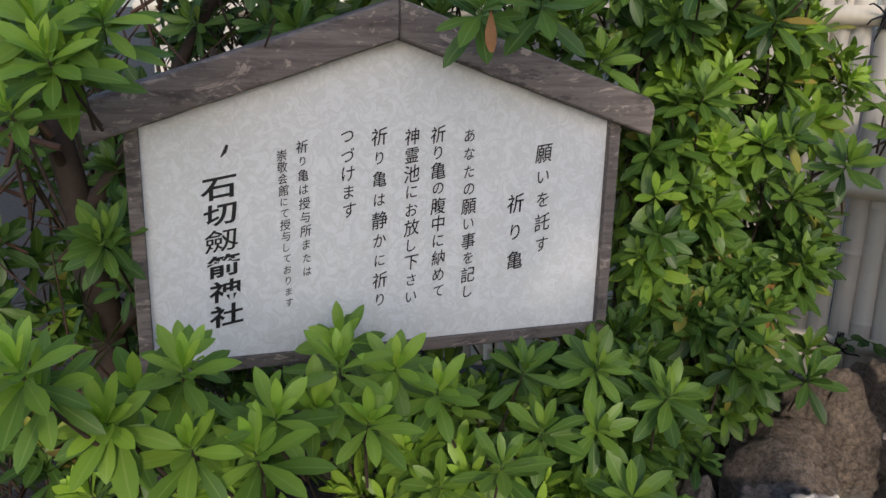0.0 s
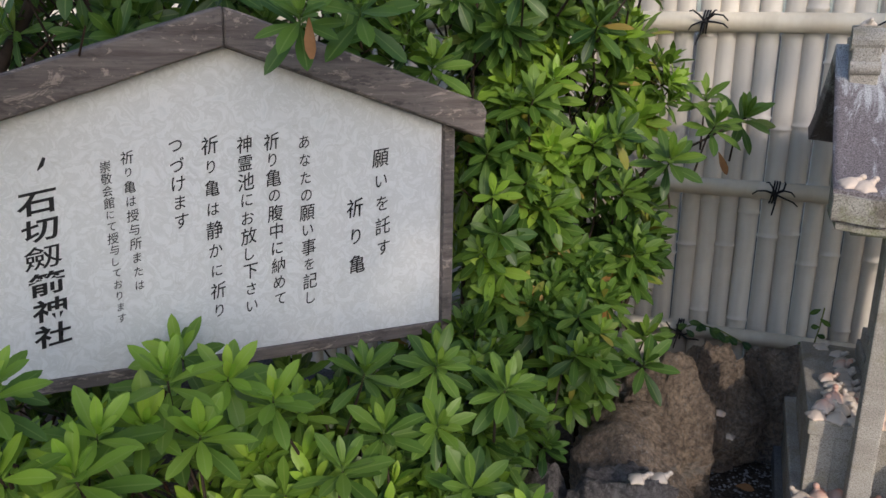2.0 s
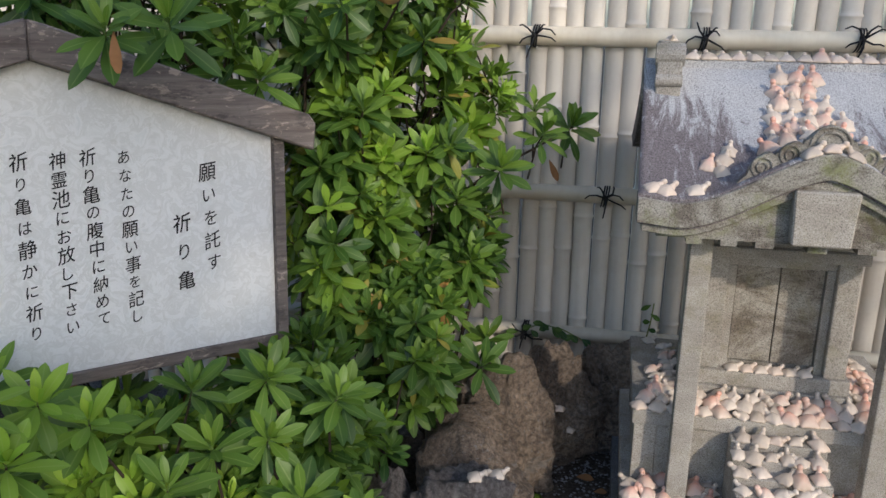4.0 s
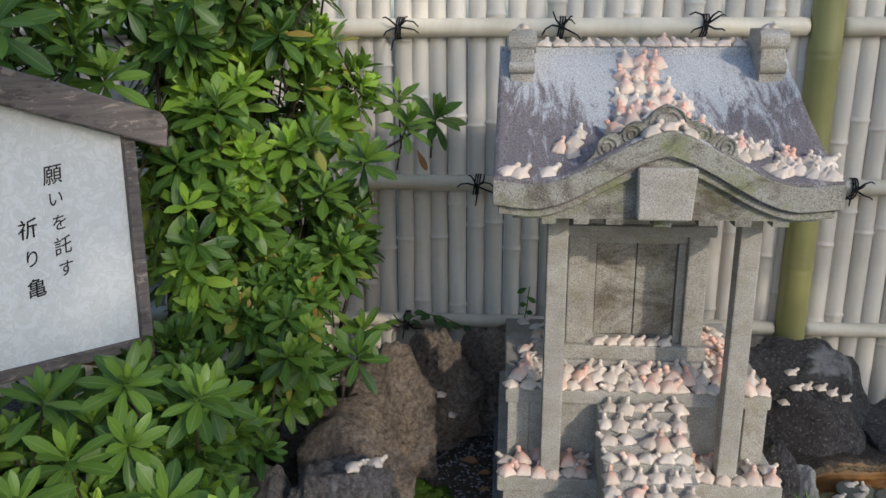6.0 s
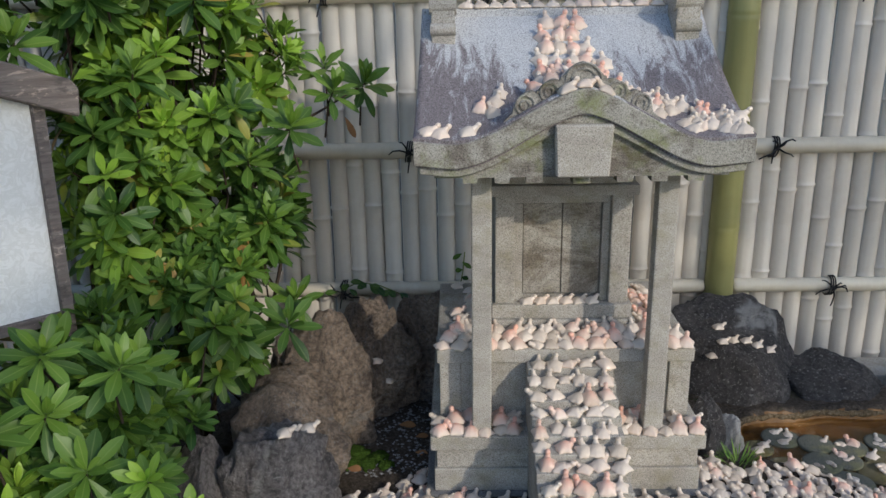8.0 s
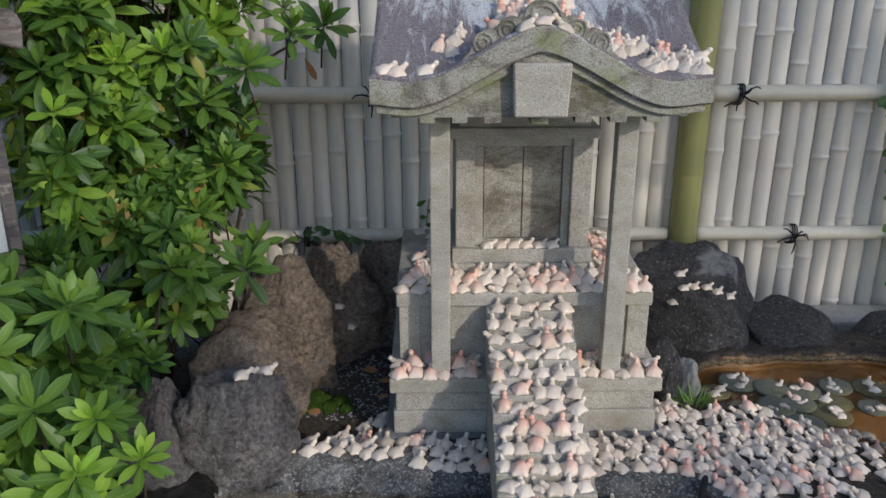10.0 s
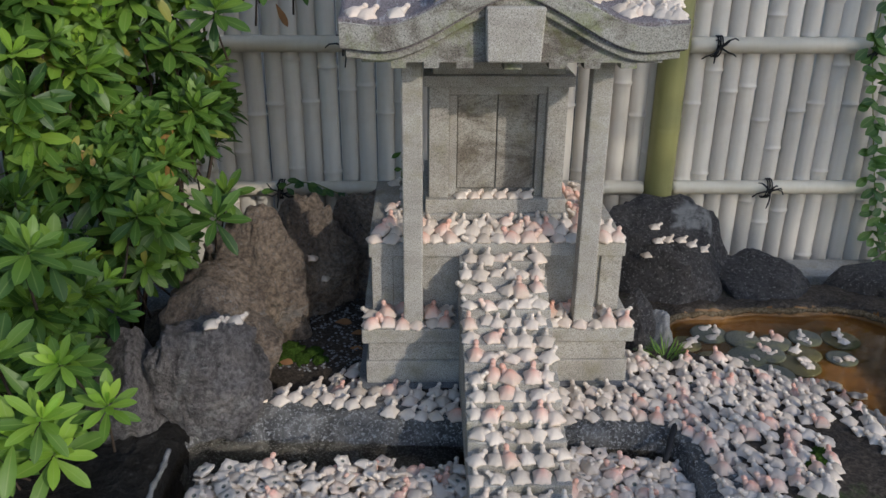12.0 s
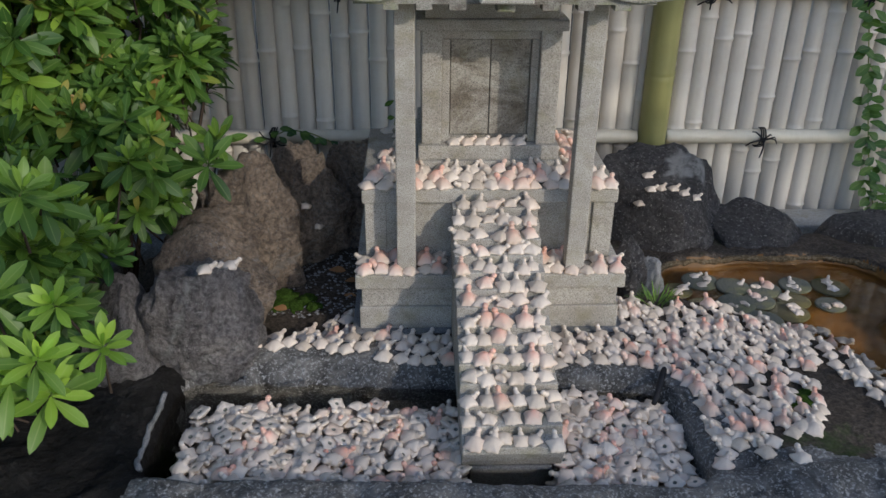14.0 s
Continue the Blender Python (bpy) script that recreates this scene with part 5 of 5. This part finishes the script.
for x, y in scatter(lambda x, y: -0.11 < pool_distance(x, y) < 0.0 and y < 0.035 - 0.1 * (x - 1.0) and x < 1.27 - 0.1 * (y + 0.1), 0.95, 1.4, -0.36, 0.12, 0.026, 63):
    m = pose(x, y, 0.145, rng.uniform(-20, 20), rng.uniform(-20, 20), rng.uniform(0, 360)) @ Matrix.Scale(rng.uniform(0.9, 1.1), 4)
    spots.append((m, rng.random() < 0.15))
heap("turtle_drift", spots, "silted ceramic turtles half sunk along the pool edge", GLAZE_SUNK)
for i, (x, y, r) in enumerate(DISCS):
    bm = bmesh.new()
    tube(bm, [(0, 0, 0), (0, 0, 0.006), (0, 0, 0.0085), (0, 0, 0.0095)], [r * 0.96, r, r * 0.97, r * 0.88], 24)
    for v in bm.verts:
        v.co *= 1 + 0.03 * noise.noise(v.co * 40 + Vector((i, 0, 0)))
    ob = part("stone_disc", bm, DISC, None, "", True)
    ob.location = (x, y, 0.142 + 0.003 * (i % 3))
    tagged(ob, "round grey-green stone disc lying in the pool", "disc", "stone discs in the pool")
    for _ in range(rng.choice((1, 2, 2, 3))):
        turtle(x + rng.uniform(-0.5, 0.5) * r, y + rng.uniform(-0.5, 0.5) * r, 0.149, rng.uniform(0, 360), rng.random() < 0.12, rng.uniform(0.8, 0.95), where=" on a disc in the pool")

# bank on the other side of the stair
for x, y in scatter(lambda x, y: pond_distance(x, y) > 0.03 and y < max(-0.035, min(0.11, -0.03 + 0.85 * (x - 0.06))) and y > -0.072 - 0.32 * max(0.0, x - 0.16) and (y < -0.035 or x < 0.22) and x < 0.425, 0.03, 0.43, -0.19, 0.12, 0.027, 71, 6000):
    turtle(x, y, ground_z(x, y), rng.gauss(-35, 25), rng.random() < 0.14, rng.uniform(0.92, 1.12), where=" on the stone bank")

# turtles lying singly on rocks and ground
bpy.context.view_layer.update()
ROCKS = [o for o in scene.objects if o.name.startswith("rock") and not o.name.startswith("rope")]


def surface(x, y):
    """Height of the highest rock, or of the ground, under a spot."""
    z = ground_z(x, y)
    for o in ROCKS:
        inv = o.matrix_basis.inverted()
        hit, p, _, _ = o.ray_cast(inv @ Vector((x, y, 2.0)), inv.to_3x3() @ Vector((0, 0, -1)))
        if hit:
            z = max(z, (o.matrix_basis @ p).z)
    return z


for x, y, yaw, sc in ((0.008, -0.075, -70, 1.0), (-0.025, -0.085, -60, 1.05), (-0.028, -0.115, -75, 1.0), (0.10, 0.335, 80, 0.8), (0.125, 0.34, 70, 0.8), (-0.062, -0.177, 160, 0.9),
                      (0.925, 0.405, -70, 0.85), (0.950, 0.408, -80, 0.85), (0.975, 0.41, -60, 0.85), (1.008, 0.41, -75, 0.85), (1.035, 0.408, -65, 0.85), (1.065, 0.405, -70, 0.85), (0.955, 0.465, -80, 0.9),
                      (0.98, -0.457, 0, 1.1), (1.032, -0.381, -20, 1.1), (0.86, -0.441, -40, 1.05), (0.90, -0.40, -60, 1.0), (0.935, -0.425, 20, 1.0)):
    turtle(x, y, surface(x, y) - 0.001, yaw, False, sc, where=" lying on bare stone")
turtle(0.294, 0.42, 0.458, -60, False, 0.9, where=" on the upper plinth")

# ---- plants and litter ----


def simple_leaf(name, p, n, d, length, width, age, parent=None, mat=None, curl=0.15):
    bm = bmesh.new()
    la, lr = bm.verts.layers.float.new("age"), bm.verts.layers.float.new("rib")
    leaf(bm, Vector((0, 0, 0)), Vector(d), Vector(n), length, width, age, curl, la, lr)
    ob = part(name, bm, mat or LEAF, parent, "", True)
    ob.location = p
    return ob


def vine(name, pts, count, size, label, seed, spread):
    q = random.Random(seed)
    root = empty(name, pts[0], label, "vine")
    o = Vector(pts[0])
    bm = bmesh.new()
    tube(bm, [Vector(p) - o for p in pts], 0.0018, 5)
    part("vine_stem", bm, GREEN_TWIG, root, "", True)
    for i in range(count):
        t = (i + q.random()) / count * (len(pts) - 1)
        k = min(int(t), len(pts) - 2)
        p = Vector(pts[k]).lerp(Vector(pts[k + 1]), t - k) - o
        sgn = 1 if i % 2 else -1
        d = Vector((sgn * q.uniform(0.5, 1.0), -q.uniform(0.2, 0.7), q.uniform(-0.6, 0.25)))
        simple_leaf("vine_leaf", p + Vector((q.uniform(-1, 1) * spread, -0.004, q.uniform(-0.5, 0.5) * spread)), (0.1, -0.8, 0.6), d, size * q.uniform(0.7, 1.15), size * q.uniform(0.5, 0.62), q.uniform(0.0, 0.25), root)


vine("climbing_vine", [(1.535, 0.668, 0.90), (1.535, 0.664, 0.73), (1.565, 0.664, 0.60), (1.60, 0.662, 0.45), (1.63, 0.66, 0.33), (1.66, 0.655, 0.22), (1.70, 0.65, 0.11)], 72, 0.046, "green climbing vine with oval leaves on the fence", 5, 0.02)
vine("climbing_vine", [(1.72, 0.65, 0.08), (1.71, 0.66, 0.22), (1.70, 0.664, 0.36), (1.67, 0.664, 0.52)], 34, 0.036, "green climbing vine growing at the fence foot", 6, 0.035)
vine("ivy_sprig", [(-0.03, 0.665, 0.36), (0.02, 0.662, 0.385), (0.08, 0.66, 0.375), (0.15, 0.655, 0.345)], 12, 0.034, "dark green ivy sprig over the lower rail", 8, 0.01)
vine("ivy_sprig", [(0.30, 0.655, 0.36), (0.31, 0.655, 0.42), (0.315, 0.66, 0.47)], 5, 0.028, "small dark ivy sprig behind the plinth", 9, 0.008)

grass = empty("grass_tuft", (0.893, 0.085, 0.165), "small tuft of thin green grass by the plinth", "grass")
for i in range(46):
    a, r = rng.uniform(0, 6.28), rng.uniform(0, 0.028)
    d = Vector((math.cos(a) * rng.uniform(0.2, 0.9), math.sin(a) * rng.uniform(0.2, 0.9), rng.uniform(0.4, 1.0)))
    simple_leaf("blade", (r * math.cos(a), r * math.sin(a), 0), (0.1, -0.3, 1), d, rng.uniform(0.03, 0.06), 0.0026, rng.uniform(0.1, 0.7), grass)

for x, y, z, d, ln in ((0.062, 0.027, 0.20, (0.8, -0.5, 0.3), 0.035), (0.192, 0.255, None, (1, 0.2, 0.1), 0.030), (0.194, 0.192, None, (0.9, -0.3, 0.1), 0.030), (0.15, 0.30, None, (1, 0.0, 0.05), 0.04), (0.80, -0.268, None, (1, 0.2, 0.1), 0.03)):
    ob = simple_leaf("fallen_leaf", (x, y, (z or ground_z(x, y)) + 0.004), (0, -0.3, 1), d, ln, ln * 0.6, 0.5, None, DEAD)
    tagged(ob, "dry tan fallen leaf lying by the pond", "leaf", "fallen leaves")
for p, d in (((0.035, 0.46, 0.872), (0.45, -0.1, -0.9)), ((-0.46, -0.46, 1.165), (0.1, -0.2, -1.0))):
    ob = simple_leaf("withered_leaf", tuple(Vector(p) - Vector((-0.30, 0.20, 0.13))), (0.2, -1, 0.2), d, 0.055, 0.017, 0.5, shrub, DEAD)
    tagged(ob, "orange-brown withered leaf")

q = random.Random(17)
vs, fs = [], []
for _ in range(900):
    x, y = q.uniform(-0.02, 0.26), q.uniform(0.10, 0.55)
    r, z = q.uniform(0.0015, 0.005), ground_z(x, y)
    k = len(vs)
    c = [(1, 0, 0), (-1, 0, 0), (0, 1, 0), (0, -1, 0), (0, 0, 0.7), (0, 0, -0.7)]
    vs += [(x + r * a * q.uniform(0.7, 1.2), y + r * b * q.uniform(0.7, 1.2), z + r * (e + 0.3)) for a, b, e in c]
    fs += [(k + a, k + b, k + e) for a, b, e in ((0, 2, 4), (2, 1, 4), (1, 3, 4), (3, 0, 4), (2, 0, 5), (1, 2, 5), (3, 1, 5), (0, 3, 5))]
me = bpy.data.meshes.new("gravel")
me.from_pydata(vs, [], fs)
me.materials.append(granite("gravel_stone", (0.30, 0.295, 0.29), (0.08, 0.08, 0.08)))
tagged(new("gravel", me), "fine dark gravel between rocks and shrine", "gravel", kind="stuff")

bm = bmesh.new()
tube(bm, [(0.842, -0.165, 0.180), (0.825, -0.20, 0.176), (0.805, -0.245, 0.170), (0.795, -0.262, 0.165)], [0.006, 0.006, 0.0055, 0.005], 8)
tagged(part("dark_rod", bm, ROPE, None, "", True), "short dark rod lying at the pond rim", "pipe")
bm = box(bmesh.new(), 1.40, 2.6, 0.575, 0.69, 0.03, 0.132, 0.006)
tagged(part("kerb", bm, STONE, None), "grey stone kerb at the foot of the fence", "kerb", kind="structure")

# ---- unseen trees behind the viewer, added to shade chosen areas ----


def shade_tree(foot, clumps, seed, label):
    q = random.Random(seed)
    root = empty("tree", foot, label, "tree")
    o = Vector(foot)
    bm = bmesh.new()
    for c, r, n in clumps:
        c = Vector(c)
        tube(bm, [Vector((0, 0, 0)), (c - o) * 0.5 + Vector((0.1, 0, 0.2)), c - o], [0.07, 0.045, 0.015], 8)
    part("trunk", bm, TWIG, root, "", True)
    vs, fs = [], []
    for c, r, n in clumps:
        for _ in range(n):
            d = Vector((q.gauss(0, 1), q.gauss(0, 1), q.gauss(0, 1))).normalized() * q.random() ** 0.4
            p = Vector(c) + Vector((d.x * r[0], d.y * r[1], d.z * r[2])) - o
            a = Vector((q.uniform(-1, 1), q.uniform(-1, 1), q.uniform(-1, 1))).normalized()
            b = a.orthogonal().normalized()
            s = q.uniform(0.05, 0.10)
            k = len(vs)
            vs += [tuple(p - a * s), tuple(p + b * s * 0.4), tuple(p + a * s), tuple(p - b * s * 0.4)]
            fs.append((k, k + 1, k + 2, k + 3))
    me = bpy.data.meshes.new("crown")
    me.from_pydata(vs, [], fs)
    me.materials.append(LEAF)
    ob = new("crown", me)
    ob.parent = root
    tagged(ob, "leafy crown", kind="stuff")


# Clumps stand in the sun's way to the areas meant to be dimmed.
shade_tree((3.3, -3.1, 0.0), (((2.75, -3.0, 1.2), (1.5, 0.6, 0.70), 950), ((3.9, -2.3, 2.4), (0.75, 0.5, 0.9), 1000), ((3.25, -2.5, 3.25), (0.80, 0.7, 0.55), 330)), 3, "broad green tree out of view, added to give shade")
shade_tree((1.5, -3.6, 0.0), (((1.52, -3.45, 2.82), (0.74, 0.4, 0.45), 1900), ((2.13, -3.0, 2.28), (0.24, 0.2, 0.27), 55)), 4, "young green tree out of view, added to give shade")

# moss cushions by the rocks
bm = bmesh.new()
for x, y, r in ((0.055, 0.185, 0.030), (0.085, 0.15, 0.028), (0.05, 0.14, 0.022), (0.11, 0.175, 0.022), (0.13, 0.14, 0.018), (1.05, -0.30, 0.025), (1.07, -0.28, 0.02)):
    g = bmesh.new()
    bmesh.ops.create_icosphere(g, subdivisions=4, radius=1.0)
    for v in g.verts:
        k = 1 + 0.35 * noise.fractal(v.co * 2.5 + Vector((x * 50, y * 50, 0)), 0.6, 2.2, 5)
        v.co = Vector((v.co.x * r * k, v.co.y * r * k, v.co.z * 0.009 * k))
    merge(bm, g, Matrix.Translation((x, y, ground_z(x, y) + 0.001)))
mm = Mat("moss", 0.95, 0.1)
f = mm.noise(260, 5, 0.75, mm.coords())
mm.color(mm.ramp(f, (0.3, (0.012, 0.03, 0.005)), (0.55, (0.06, 0.11, 0.015)), (0.75, (0.13, 0.20, 0.03)))).bump(f, 0.006, 1.0)
tagged(part("moss", bm, mm.m, None, "", True), "bright green moss cushions on damp ground", "moss", kind="stuff")
